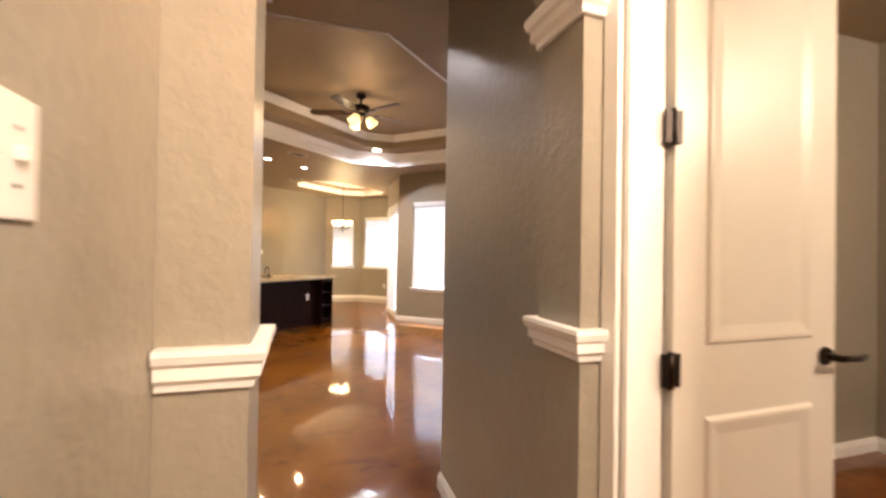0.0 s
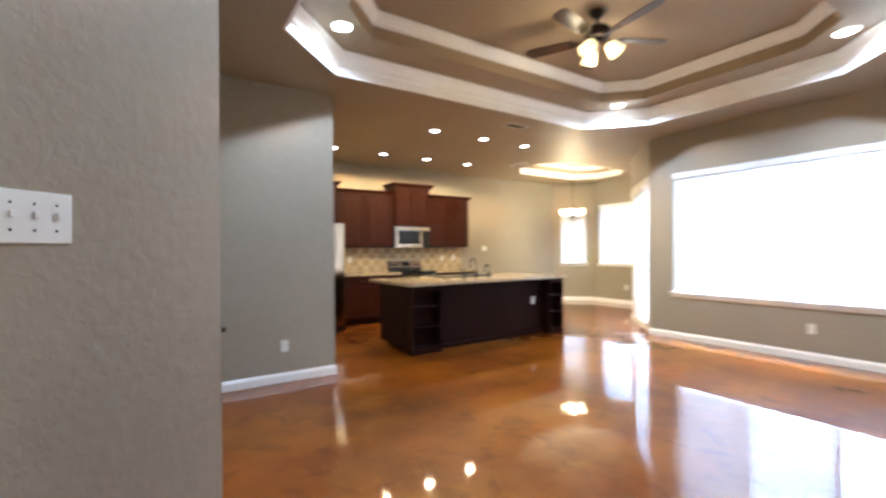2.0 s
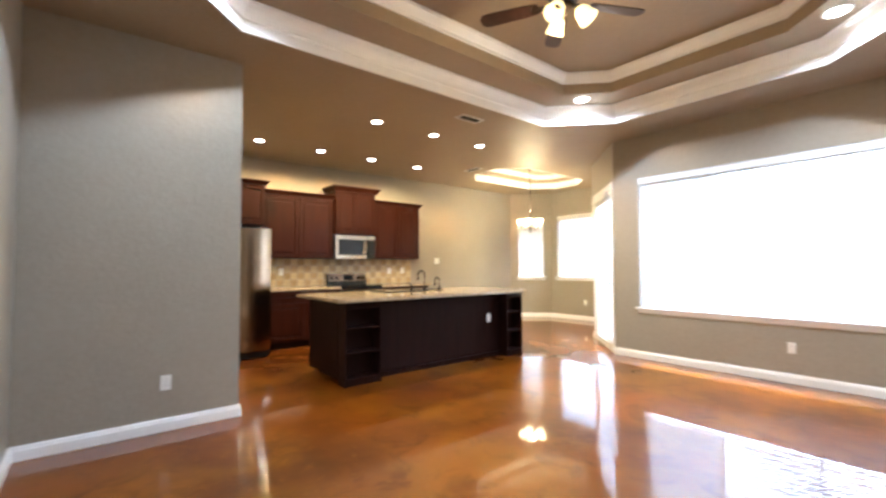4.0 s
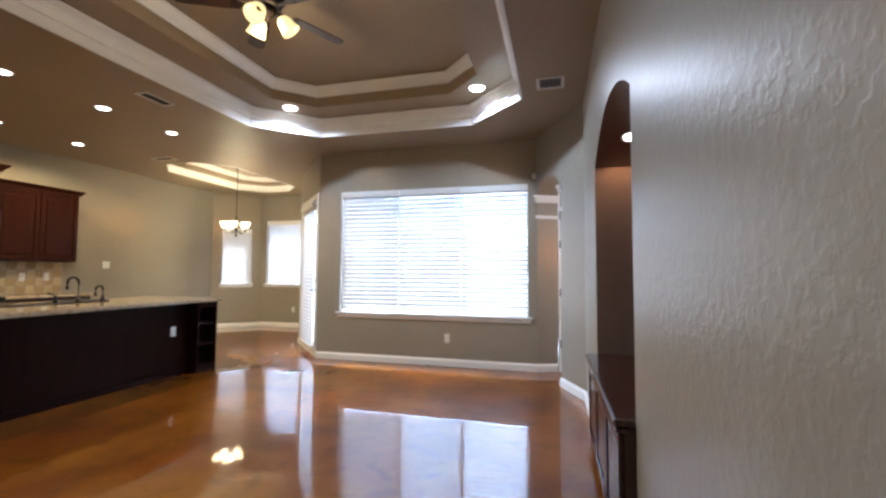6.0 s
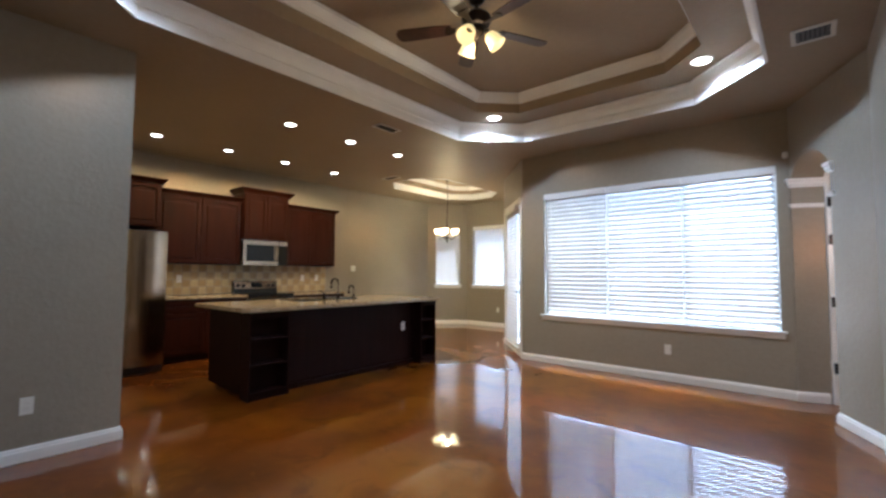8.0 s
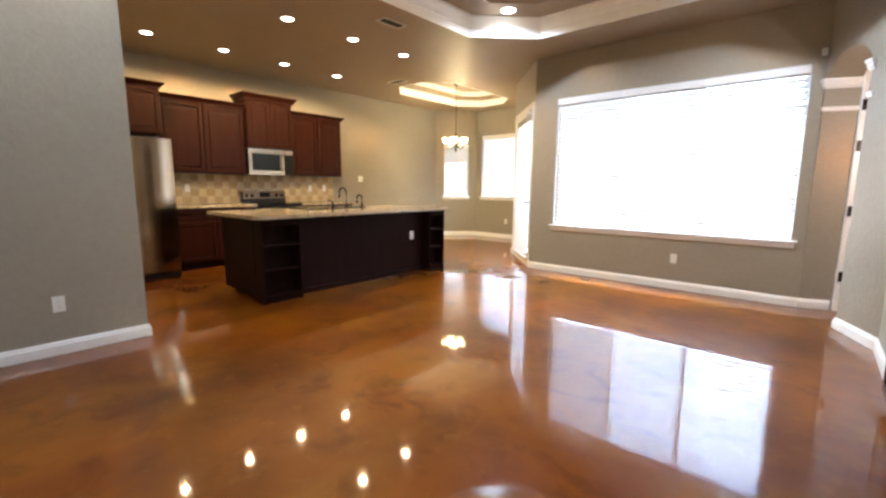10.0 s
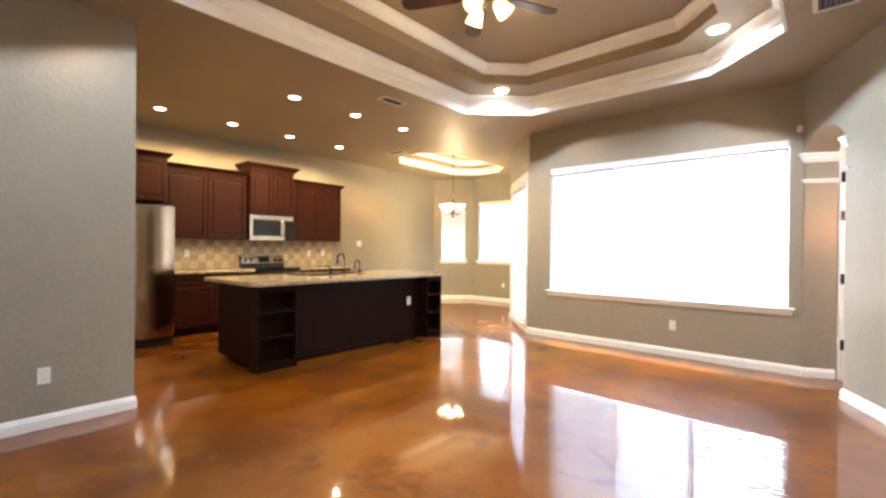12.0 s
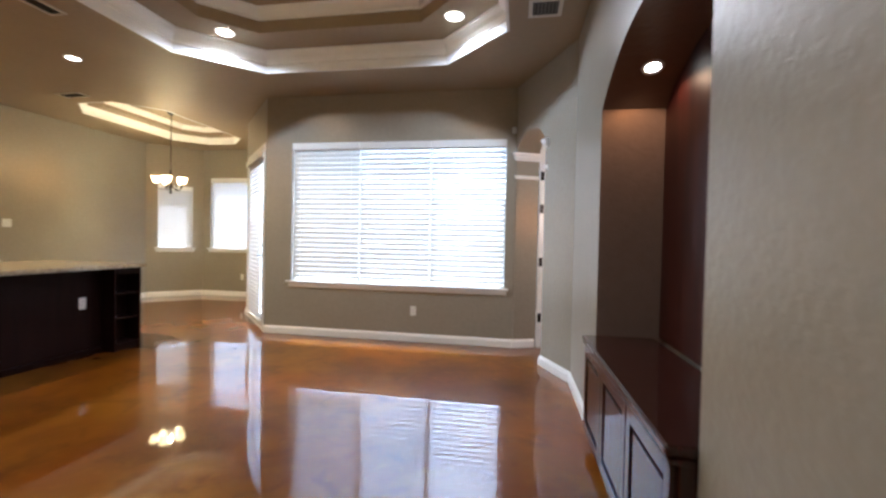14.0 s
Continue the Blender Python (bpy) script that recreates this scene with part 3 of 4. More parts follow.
# patio door: full glass with its own blind
t = thing("door_3", "white full-glass patio door with a bronze lever", "door", wall_pose(P1, P2, 1.32), kind="structure")
casing(t, 1.18, 2.36, 0.08)
bm = B()
for a in ((0.004, 0.13, 0.02, 2.35), (1.05, 1.176, 0.02, 2.35), (0.13, 1.05, 0.02, 0.20), (0.13, 1.05, 2.20, 2.35)):
    bx(bm, a[0], a[1], 0.0, 0.045, a[2], a[3])
part("door_frame", bm, DOORP, t)
bm = B()
bx(bm, 0.13, 1.05, 0.034, 0.040, 0.20, 2.20)
o = part("pane", bm, GLASS, t)
o.visible_shadow = False
bm = B()
bx(bm, 0.0, 1.18, -0.01, 0.13, 0.001, 0.02)
part("threshold", bm, TRIM, t)
lever(t, 1.11, 0.98, 0.0, -1, -1)
bm = B()
cyl(bm, (1.11, 0.0, 1.12), (1.11, -0.016, 1.12), 0.028, 0.024, 16)
part("deadbolt", bm, BRONZE, t)
blind(wall_pose(P1, P2, 1.32, 0.10) @ pose(0.13, -0.02, 0), 0.94, 2.24, 37, "white horizontal slat blind hung on the patio door", "patio blinds", 68)

# door of the room beyond the small arch
t = thing("door_4", "white door frame behind the small arch with dark hinges", "door frame", wall_pose(C2, C3, 1.25), kind="structure")
bm = B()
bx(bm, 0.0, 0.03, 0.285, 0.40, 0.0, 2.44)
part("jamb", bm, TRIM, t)
bm = B()
bx(bm, 0.03, 0.07, 0.36, 1.10, 0.01, 2.40, 0.003)
part("slab", bm, DOORP, t)
for z in (0.35, 1.0, 1.62, 2.0):
    bm = B()
    bx(bm, 0.028, 0.045, 0.29, 0.33, z - 0.05, z + 0.05, 0.002)
    part("hinge", bm, BRONZE, t)


lever(t, 0.075, 1.0, 0.40, 1, -1)


# ---- niche ----
bm = B()
n = 24
h, rise, z1 = 0.75, 0.22, 2.05
rad = (h * h + rise * rise) / (2 * rise)
pts = [(5.75, 0.66), (7.25, 0.66)] + [(6.50 + h - 2 * h * i / n, z1 - (rad - rise) + math.sqrt(rad * rad - (h - 2 * h * i / n) ** 2)) for i in range(n + 1)]
prism(bm, pts, lambda y, z, x: (x, y, z), -2.03, -1.99)
setting(part("wall_niche_back", bm, NICHE_BACK), "dark cherry wood panel at the back of the arched niche", "panel")
bm = B()
bx(bm, -1.985, -1.94, 5.4, 7.5, 0, 3.0)
setting(part("wall_niche_rear", bm, WALL), "plain wall behind the niche", "wall")


def panel_front(parent, name, w, h, x, z, y, material, arch=False, group="", thick=0.02):
    """A frame-and-panel cabinet front: outward is -y."""
    bm = B()
    f = 0.055
    bx(bm, x, x + w, y - 0.004, y, z, z + h)
    for a in ((x, x + f, z, z + h), (x + w - f, x + w, z, z + h), (x + f, x + w - f, z, z + f)):
        bx(bm, a[0], a[1], y - thick, y - 0.004, a[2], a[3], 0.003)
    if arch:
        iw = w - 2 * f
        pts = [(x + f, z + h), (x + f, z + h - f - 0.035)]
        pts += [(x + f + iw * i / 10, z + h - f - 0.035 + 0.035 * math.sin(math.pi * i / 10)) for i in range(1, 10)]
        pts += [(x + w - f, z + h - f - 0.035), (x + w - f, z + h)]
        prism(bm, pts, lambda a, b, d: (a, d, b), y - thick, y - 0.004)
    else:
        bx(bm, x + f, x + w - f, y - thick, y - 0.004, z + h - f, z + h, 0.003)
    bx(bm, x + f + 0.02, x + w - f - 0.02, y - 0.014, y - 0.004, z + f + 0.02, z + h - f - (0.06 if arch else 0.02), 0.006)
    return part(name, bm, material, parent)


# low cabinet in the niche: local x runs along the wall seen from the room
nm = wall_pose(C1, C2, 2.955, 0)
t = thing("niche_cabinet", "dark espresso low cabinet with panelled doors built into the arched niche", "cabinet", nm)
bm = B()
bx(bm, 0.004, 1.486, -0.045, 0.335, 0.07, 0.622, 0.003)
part("body", bm, NICHE_WOOD, t)
bm = B()
bx(bm, 0.006, 1.484, 0.0, 0.33, 0.001, 0.07)
part("toe_kick", bm, NICHE_WOOD, t)
bm = B()
bx(bm, 0.001, 1.489, -0.085, 0.336, 0.626, 0.66, 0.010)
part("top", bm, NICHE_WOOD, t)
bm = B()
bx(bm, -0.004, 1.494, -0.078, -0.012, 0.606, 0.624, 0.006)
part("edge_moulding", bm, NICHE_WOOD, t)
for i in range(3):
    panel_front(t, "door", 0.478, 0.51, 0.012 + i * 0.491, 0.085, -0.046, NICHE_WOOD)


# ---- kitchen ----
def kitchen_pose(y, x=-10.05, z=0.0):
    """Seen from the room: local x runs to the right (+y of the house), local y goes back to the kitchen wall."""
    return pose(x, y, z, 0, 0, 90)


def wall_cabinet(y, w, z0, z1, d, doors, label, crown=1.0, arch=True):
    t = thing("wall_cabinet", label, "cabinet", kitchen_pose(y), "kitchen wall cabinets")
    bm = B()
    bx(bm, 0.002, w - 0.002, 0.004 - d - 0.0, -0.003, z0, z1, 0.002)
    part("body", bm, CHERRY, t)
    dw = (w - 0.012) / doors
    for i in range(doors):
        panel_front(t, "door", dw - 0.008, z1 - z0 - 0.03, 0.01 + i * dw, z0 + 0.015, -d + 0.003, CHERRY, arch)
    bm = B()
    k = crown
    prof = [(0.0, 0), (0.014 * k, 0), (0.018 * k, 0.02 * k), (0.045 * k, 0.048 * k), (0.052 * k, 0.065 * k), (0.0, 0.065 * k)]
    sweep(bm, [(w - 0.001, -0.005), (w - 0.001, -d - 0.018), (0.001, -d - 0.018), (0.001, -0.005)], [(a, z1 - 0.02 + b) for a, b in prof])
    part("crown", bm, CHERRY, t)
    bm = B()
    bx(bm, 0.004, w - 0.004, -d - 0.016, -0.006, z1 + 0.002, z1 + 0.02)
    part("top", bm, CHERRY, t)
    return t


wall_cabinet(4.79, 0.93, 1.86, 2.47, 0.60, 2, "cherry wood wall cabinet with arched doors above the refrigerator")
wall_cabinet(5.725, 1.19, 1.38, 2.40, 0.33, 2, "cherry wood wall cabinet with two arched panel doors")
wall_cabinet(6.92, 0.77, 1.79, 2.55, 0.40, 2, "taller cherry wood wall cabinet with crown above the microwave", 1.35)
wall_cabinet(7.695, 1.01, 1.38, 2.40, 0.33, 2, "cherry wood wall cabinet with two arched doors ending the run")


def base_cabinet(y, w, units, label, m=None, group="kitchen base cabinets"):
    t = thing("base_cabinet", label, "cabinet", m or kitchen_pose(y), group)
    bm = B()
    bx(bm, 0.002, w - 0.002, -0.60, -0.003, 0.10, 0.875, 0.002)
    part("body", bm, CHERRY, t)
    bm = B()
    bx(bm, 0.004, w - 0.004, -0.53, -0.01, 0.001, 0.10)
    part("toe_kick", bm, ESPRESSO, t)
    uw = (w - 0.01) / units
    for i in range(units):
        panel_front(t, "drawer", uw - 0.01, 0.15, 0.01 + i * uw, 0.71, -0.60, CHERRY)
        panel_front(t, "door", uw - 0.01, 0.56, 0.01 + i * uw, 0.125, -0.60, CHERRY)
    return t


base_cabinet(5.725, 1.19, 2, "cherry wood base cabinet with drawers over panel doors")
base_cabinet(7.695, 1.045, 2, "cherry wood base cabinet with drawers at the end of the run")
for y, w in ((5.725, 1.19), (7.695, 1.07)):
    bm = B()
    bx(bm, 0, w, -0.645, -0.004, 0.877, 0.915, 0.008)
    o = part("countertop", bm, GRANITE)
    o.matrix_world = kitchen_pose(y)
    tagged(o, "speckled beige granite worktop on the base cabinets", "countertop")

# refrigerator
t = thing("refrigerator", "stainless steel two-door refrigerator with a black foot grille", "refrigerator", kitchen_pose(4.80))
bm = B()
bx(bm, 0.01, 0.895, -0.93, -0.06, 0.03, 1.765, 0.006)
part("body", bm, BLACK, t)
for a, b in ((0.012, 0.40), (0.408, 0.893)):
    bm = B()
    pts = []
    for i in range(13):
        x = a + (b - a) * i / 12
        k = (2 * i / 12 - 1)
        pts.append((x, -0.995 - 0.042 * (1 - k ** 2)))
    pts += [(b, -0.935), (a, -0.935)]
    prism(bm, pts, lambda x, y, z: (x, y, z), 0.11, 1.775)
    leaf = part("door", bm, STEEL, t)
    x = 0.365 if a < 0.2 else 0.443
    bm = B()
    tube(bm, [(x, -1.0, 0.62), (x, -1.065, 0.65), (x, -1.07, 1.0), (x, -1.065, 1.45), (x, -1.0, 1.48)], 0.011)
    part("handle", bm, STEEL, leaf)
bm = B()
bx(bm, 0.02, 0.885, -0.99, -0.93, 0.012, 0.10, 0.004)
part("foot_grille", bm, BLACK, t)
for x in (0.06, 0.84):
    bm = B()
    cyl(bm, (x, -0.85, 0.0), (x, -0.85, 0.035), 0.02)
    part("foot", bm, BLACK, t)

# microwave
t = thing("microwave", "stainless steel over-the-range microwave with a dark glass door", "microwave", kitchen_pose(6.924, z=1.375))
bm = B()
bx(bm, 0.004, 0.758, -0.375, -0.004, 0.0, 0.412, 0.004)
part("body", bm, BLACK, t)
bm = B()
for a in ((0.004, 0.60, 0.0, 0.07), (0.004, 0.60, 0.335, 0.41), (0.004, 0.06, 0.07, 0.335), (0.53, 0.60, 0.07, 0.335)):
    bx(bm, a[0], a[1], -0.40, -0.376, a[2], a[3], 0.002)
leaf = part("door", bm, STEEL, t)
bm = B()
bx(bm, 0.06, 0.53, -0.392, -0.377, 0.07, 0.335)
part("window", bm, GLASSBLACK, leaf, "dark glass window")
bm = B()
bx(bm, 0.605, 0.758, -0.40, -0.376, 0.0, 0.41, 0.003)
panel = part("control_panel", bm, GLASSBLACK, t)
bm = B()
bx(bm, 0.61, 0.756, -0.402, -0.40, 0.335, 0.408)
part("panel_band", bm, STEEL, panel)
bm = B()
tube(bm, [(0.572, -0.40, 0.075), (0.572, -0.435, 0.09), (0.572, -0.437, 0.2), (0.572, -0.435, 0.32), (0.572, -0.40, 0.335)], 0.010)
part("handle", bm, STEEL, leaf)
bm = B()
bx(bm, 0.005, 0.757, -0.401, -0.376, 0.412, 0.414)
part("vent_strip", bm, BLACK, t)

# range
t = thing("kitchen_range", "black and stainless electric range with knobs on its backguard", "range", kitchen_pose(6.922))
bm = B()
bx(bm, 0.004, 0.762, -0.64, -0.02, 0.03, 0.905, 0.004)
part("body", bm, BLACK, t)
bm = B()
bx(bm, 0.0, 0.766, -0.66, -0.10, 0.906, 0.922, 0.005)
part("cooktop", bm, GLASSBLACK, t)
bm = B()
prism(bm, [(-0.10, 0.922), (-0.02, 0.922), (-0.02, 1.115), (-0.06, 1.115)], lambda y, z, x: (x, y, z), 0.004, 0.762)
back = part("backguard", bm, BLACK, t)
bm = B()
prism(bm, [(-0.098, 0.985), (-0.092, 0.985), (-0.064, 1.108), (-0.070, 1.11)], lambda y, z, x: (x, y - 0.004, z), 0.02, 0.746)
part("control_panel", bm, STEEL, back)
bm = B()
prism(bm, [(-0.098, 1.01), (-0.092, 1.01), (-0.074, 1.09), (-0.080, 1.09)], lambda y, z, x: (x, y - 0.007, z), 0.30, 0.48)
part("display", bm, GLASSBLACK, back)
for x in (0.08, 0.17, 0.60, 0.69):
    bm = B()
    cyl(bm, (x, -0.085, 1.045), (x, -0.125, 1.038), 0.024, 0.020, 14)
    part("knob", bm, BLACK, back)
bm = B()
bx(bm, 0.01, 0.756, -0.668, -0.641, 0.22, 0.86, 0.005)
oven = part("oven_door", bm, STEEL, t)
bm = B()
bx(bm, 0.12, 0.646, -0.672, -0.668, 0.36, 0.68)
part("oven_window", bm, GLASSBLACK, oven)
bm = B()
tube(bm, [(0.06, -0.668, 0.79), (0.06, -0.705, 0.795), (0.70, -0.705, 0.795), (0.70, -0.668, 0.79)], 0.011)
part("handle", bm, STEEL, oven)
bm = B()
bx(bm, 0.01, 0.756, -0.662, -0.641, 0.05, 0.21, 0.004)
part("drawer", bm, STEEL, t)

# backsplash: tiles set in grout between worktop and wall cabinets
bm = B()
bx(bm, 5.725, 8.74, -0.006, -0.001, 0.916, 1.379)
splash = setting(part("backsplash", bm, GROUT), "cream and tan tiled kitchen backsplash", "backsplash")
for v in splash.data.vertices:
    v.co = (-10.05 - v.co.y, v.co.x, v.co.z)


def tile_mesh(name, material):
    bm = B()
    bx(bm, 0.0, 0.007, 0.003, 0.109, 0.003, 0.109, 0.0025)
    bmesh.ops.recalc_face_normals(bm, faces=bm.faces)
    me = bpy.data.meshes.new(name)
    bm.to_mesh(me)
    bm.free()
    me.materials.append(material)
    return me


TILES = (tile_mesh("tile", TILE_A), tile_mesh("tile", TILE_B))
for row in range(4):
    for col in range(26):
        o = new("tile", TILES[(row + col) % 2])
        o.parent = splash
        o.location = (-10.0445, 5.735 + col * 0.1152, 0.918 + row * 0.1152)


def outlet(m, label, category="outlet", w=0.07, h=0.115, kind="duplex", gangs=1):
    t = thing("wall_outlet" if kind == "duplex" else "light_switch", label, category, m)
    bm = B()
    bx(bm, -w / 2, w / 2, -0.006, -0.0005, -h / 2, h / 2, 0.0025)
    part("plate", bm, PLATE, t)
    if kind == "duplex":
        for z in (-0.02, 0.02):
            bm = B()
            cyl(bm, (0, -0.0055, z), (0, -0.0085, z), 0.017, n=16)
            sock = part("socket", bm, PLATE, t)
            for x in (-0.006, 0.006):
                bm = B()
                bx(bm, x - 0.001, x + 0.001, -0.0092, -0.008, z - 0.004, z + 0.005)
                part("slot", bm, SLOT, sock)
    else:
        for i in range(gangs):
            x = (i - (gangs - 1) / 2) * 0.046
            bm = B()
            bx(bm, x - 0.005, x + 0.005, -0.016, -0.006, -0.004, 0.012, 0.002)
            part("toggle", bm, PLATE, t)
            for z in (-0.03, 0.03):
                bm = B()
                cyl(bm, (x, -0.006, z), (x, -0.0075, z), 0.003, n=8)
                part("screw", bm, SLOT, t)
    return t


outlet(wall_pose(C3, P1, 4.12 - 2.93, 0.37), "white duplex outlet under the living room window")
outlet(wall_pose(K2, K3, 0.52, 0.365), "white duplex outlet low on the wing wall")
outlet(wall_pose(N4, K1, 11.7 - 9.40, 1.35), "white double switch plate on the kitchen wall", "switch", 0.115, 0.115, "switch", 2)
for y in (6.15, 8.22, 8.52):
    outlet(wall_pose(N4, K1, 11.7 - y, 1.16) @ pose(0, -0.0145, 0), "white outlet on the tiled backsplash")
outlet(wall_pose(S1, uv(3.50, -0.44), 0.615, 1.405), "white four-toggle switch plate on the passage wall", "switch", 0.208, 0.118, "switch", 4)
outlet(wall_pose(uv(3.278, 0.28), uv(0.5, 0.28), 0.48, 1.49), "white switch plate on the hall wall", "switch", 0.118, 0.13, "switch", 2)
outlet(wall_pose(N2, N3, 0.62, 0.40), "white duplex outlet under the nook window")

# ---- island ----
t = thing("kitchen_island", "dark espresso kitchen island with open end shelves", "kitchen island", pose(0, 0, 0))
bm = B()
bx(bm, -7.92, -7.14, 5.82, 8.50, 0.10, 0.872, 0.003)
part("body", bm, ESPRESSO, t)
bm = B()
bx(bm, -7.86, -7.18, 5.88, 8.45, 0.001, 0.10)
part("toe_kick", bm, ESPRESSO, t)


def open_shelf(y0, y1, x0=-7.138, x1=-6.96):
    for a in ((y0, y0 + 0.02), (y1 - 0.02, y1)):
        bm = B()
        bx(bm, x0, x1, a[0], a[1], 0.001, 0.872, 0.002)
        part("side_panel", bm, ESPRESSO, t)
    for z in (0.06, 0.33, 0.585):
        bm = B()
        bx(bm, x0 + 0.01, x1 - 0.008, y0 + 0.021, y1 - 0.021, z, z + 0.02, 0.002)
        part("shelf", bm, ESPRESSO, t)
    bm = B()
    bx(bm, x0 - 0.002, x0 + 0.008, y0 + 0.0205, y1 - 0.0205, 0.001, 0.872)
    part("shelf_back", bm, ESPRESSO, t)
    bm = B()
    bx(bm, x0 + 0.01, x1, y0 + 0.021, y1 - 0.021, 0.80, 0.872, 0.002)
    part("rail", bm, ESPRESSO, t)
    bm = B()
    bx(bm, x0 + 0.01, x1 - 0.02, y0 + 0.021, y1 - 0.021, 0.001, 0.059)
    part("plinth", bm, ESPRESSO, t)


open_shelf(5.80, 6.23)
open_shelf(8.22, 8.53)
bm = B()
bx(bm, -7.139, -7.122, 6.235, 8.218, 0.06, 0.87, 0.002)
part("back_panel", bm, ESPRESSO, t)
bm = B()
bx(bm, -7.139, -7.11, 6.235, 8.218, 0.001, 0.058, 0.003)
part("base_trim", bm, ESPRESSO, t)
bm = B()
bx(bm, -7.92, -7.15, 5.80, 5.818, 0.06, 0.87, 0.002)
part("end_panel", bm, ESPRESSO, t)
outlet(pose(-7.121, 8.02, 0.53, 0, 0, 90), "white duplex outlet on the island's back panel")

bm = B()
prism(bm, [(-8.08, 5.70), (-6.92, 5.70), (-6.86, 5.76), (-6.86, 8.50), (-6.91, 8.555), (-8.08, 8.555)], lambda x, y, z: (x, y, z), 0.874, 0.913)
bmesh.ops.bevel(bm, geom=[e for e in bm.edges if abs(e.verts[0].co.z - e.verts[1].co.z) < 1e-5], offset=0.008, segments=2, affect="EDGES")
tagged(part("island_countertop", bm, GRANITE), "polished speckled beige granite island top", "countertop")

t = thing("kitchen_sink", "black drop-in sink set into the island top", "sink", pose(-7.78, 7.12, 0.914))
bm = B()
bx(bm, -0.24, 0.24, -0.45, 0.45, 0.0, 0.012, 0.005)
part("rim", bm, BLACK, t)
for y0, y1 in ((-0.41, -0.02), (0.02, 0.41)):
    bm = B()
    bx(bm, -0.19, 0.19, y0, y1, 0.0125, 0.014, 0.0)
    part("basin", bm, GLASSBLACK, t)


def faucet(x, y, h, r, label):
    t = thing("kitchen_faucet", label, "faucet", pose(x, y, 0.9275))
    bm = B()
    lathe(bm, [(0.0, 0.0), (0.028, 0.0), (0.028, 0.008), (0.018, 0.02), (0.013, 0.05), (0.0, 0.05)], 14)
    part("base", bm, BRONZE, t)
    bm = B()
    pts = [(0, 0, 0.04), (0, 0, h)] + [(0, -r + r * math.cos(a * math.pi / 8), h + r * math.sin(a * math.pi / 8)) for a in range(1, 9)] + [(0, -2 * r, h - 0.03)]
    tube(bm, pts, 0.011)
    part("spout", bm, BRONZE, t)
    bm = B()
    cyl(bm, (0, -2 * r, h - 0.035), (0, -2 * r, h - 0.07), 0.015, 0.012, 12)
    part("nozzle", bm, BRONZE, t)
    return t


faucet(-7.60, 7.28, 0.20, 0.055, "oil-rubbed bronze gooseneck kitchen faucet on the island")
faucet(-7.58, 7.52, 0.12, 0.04, "small bronze filtered water faucet on the island")
t = thing("soap_dispenser", "bronze faucet handle and dispenser beside the sink", "dispenser", pose(-7.62, 7.08, 0.9275))
bm = B()
lathe(bm, [(0.0, 0.0), (0.024, 0.0), (0.02, 0.02), (0.014, 0.05), (0.016, 0.07), (0.0, 0.075)], 12)
part("base", bm, BRONZE, t)
bm = B()
tube(bm, [(0, 0, 0.065), (0, -0.03, 0.085), (0, -0.075, 0.10)], 0.008)
part("lever", bm, BRONZE, t)

# ---- ceiling fixtures ----
LIGHT = {}


def downlight(p, power, label="round white recessed downlight, lit", r=0.060, angle=165, color=WARM, group="recessed downlights", blend=0.3, lean=0.0, drop=0.03):
    t = thing("ceiling_light", label, "ceiling light", pose(*p, lean, 0, 0), group)
    if r not in LIGHT:
        bm = B()
        lathe(bm, [(r + 0.018, 0.0), (r + 0.016, -0.006), (r + 0.002, -0.008), (r - 0.004, -0.003), (r - 0.006, 0.02)], 24)
        ring = part("trim_ring", bm, TRIM, t)
        bm = B()
        k = 0.012 if drop < 0.05 else 0.030
        lathe(bm, [(r - 0.004, 0.0), (r * 0.9, -0.3 * k), (r * 0.7, -0.6 * k), (r * 0.35, -0.92 * k), (0.0005, -k)], 24)
        LIGHT[r] = (ring, part("lens", bm, LAMP, t))
    else:
        again(LIGHT[r][0], t)
        again(LIGHT[r][1], t)
    spot_lamp("downlight_lamp", (p[0], p[1], p[2] - drop), power, angle, color, blend=blend)
    return t


for y in (5.52, 6.41, 7.28, 8.13):
    for x in (-7.38, -9.06):
        if not (x == -7.38 and y == 5.52):
            downlight((x, y + (0.07 if x < -9 and y > 8 else 0), 3.0), KITCHEN_W, color=(1.0, 0.64, 0.25))
for x, y in ((-5.76, 8.26), (-3.49, 8.26), (-5.76, 4.48), (-3.49, 4.48)):
    downlight((x, y, 3.22), TRAY_W * (0.8 if y < 5 else 1), "round recessed flood light in the tray ceiling, lit", r=0.078, color=(1.0, 0.96, 0.91), blend=0.5, drop=0.075)
downlight((-2.19, 6.97, 2.192), NICHE_W, "small recessed light in the arched soffit of the niche, lit", r=0.042, angle=150, color=(1.0, 0.55, 0.27), lean=-19.8)


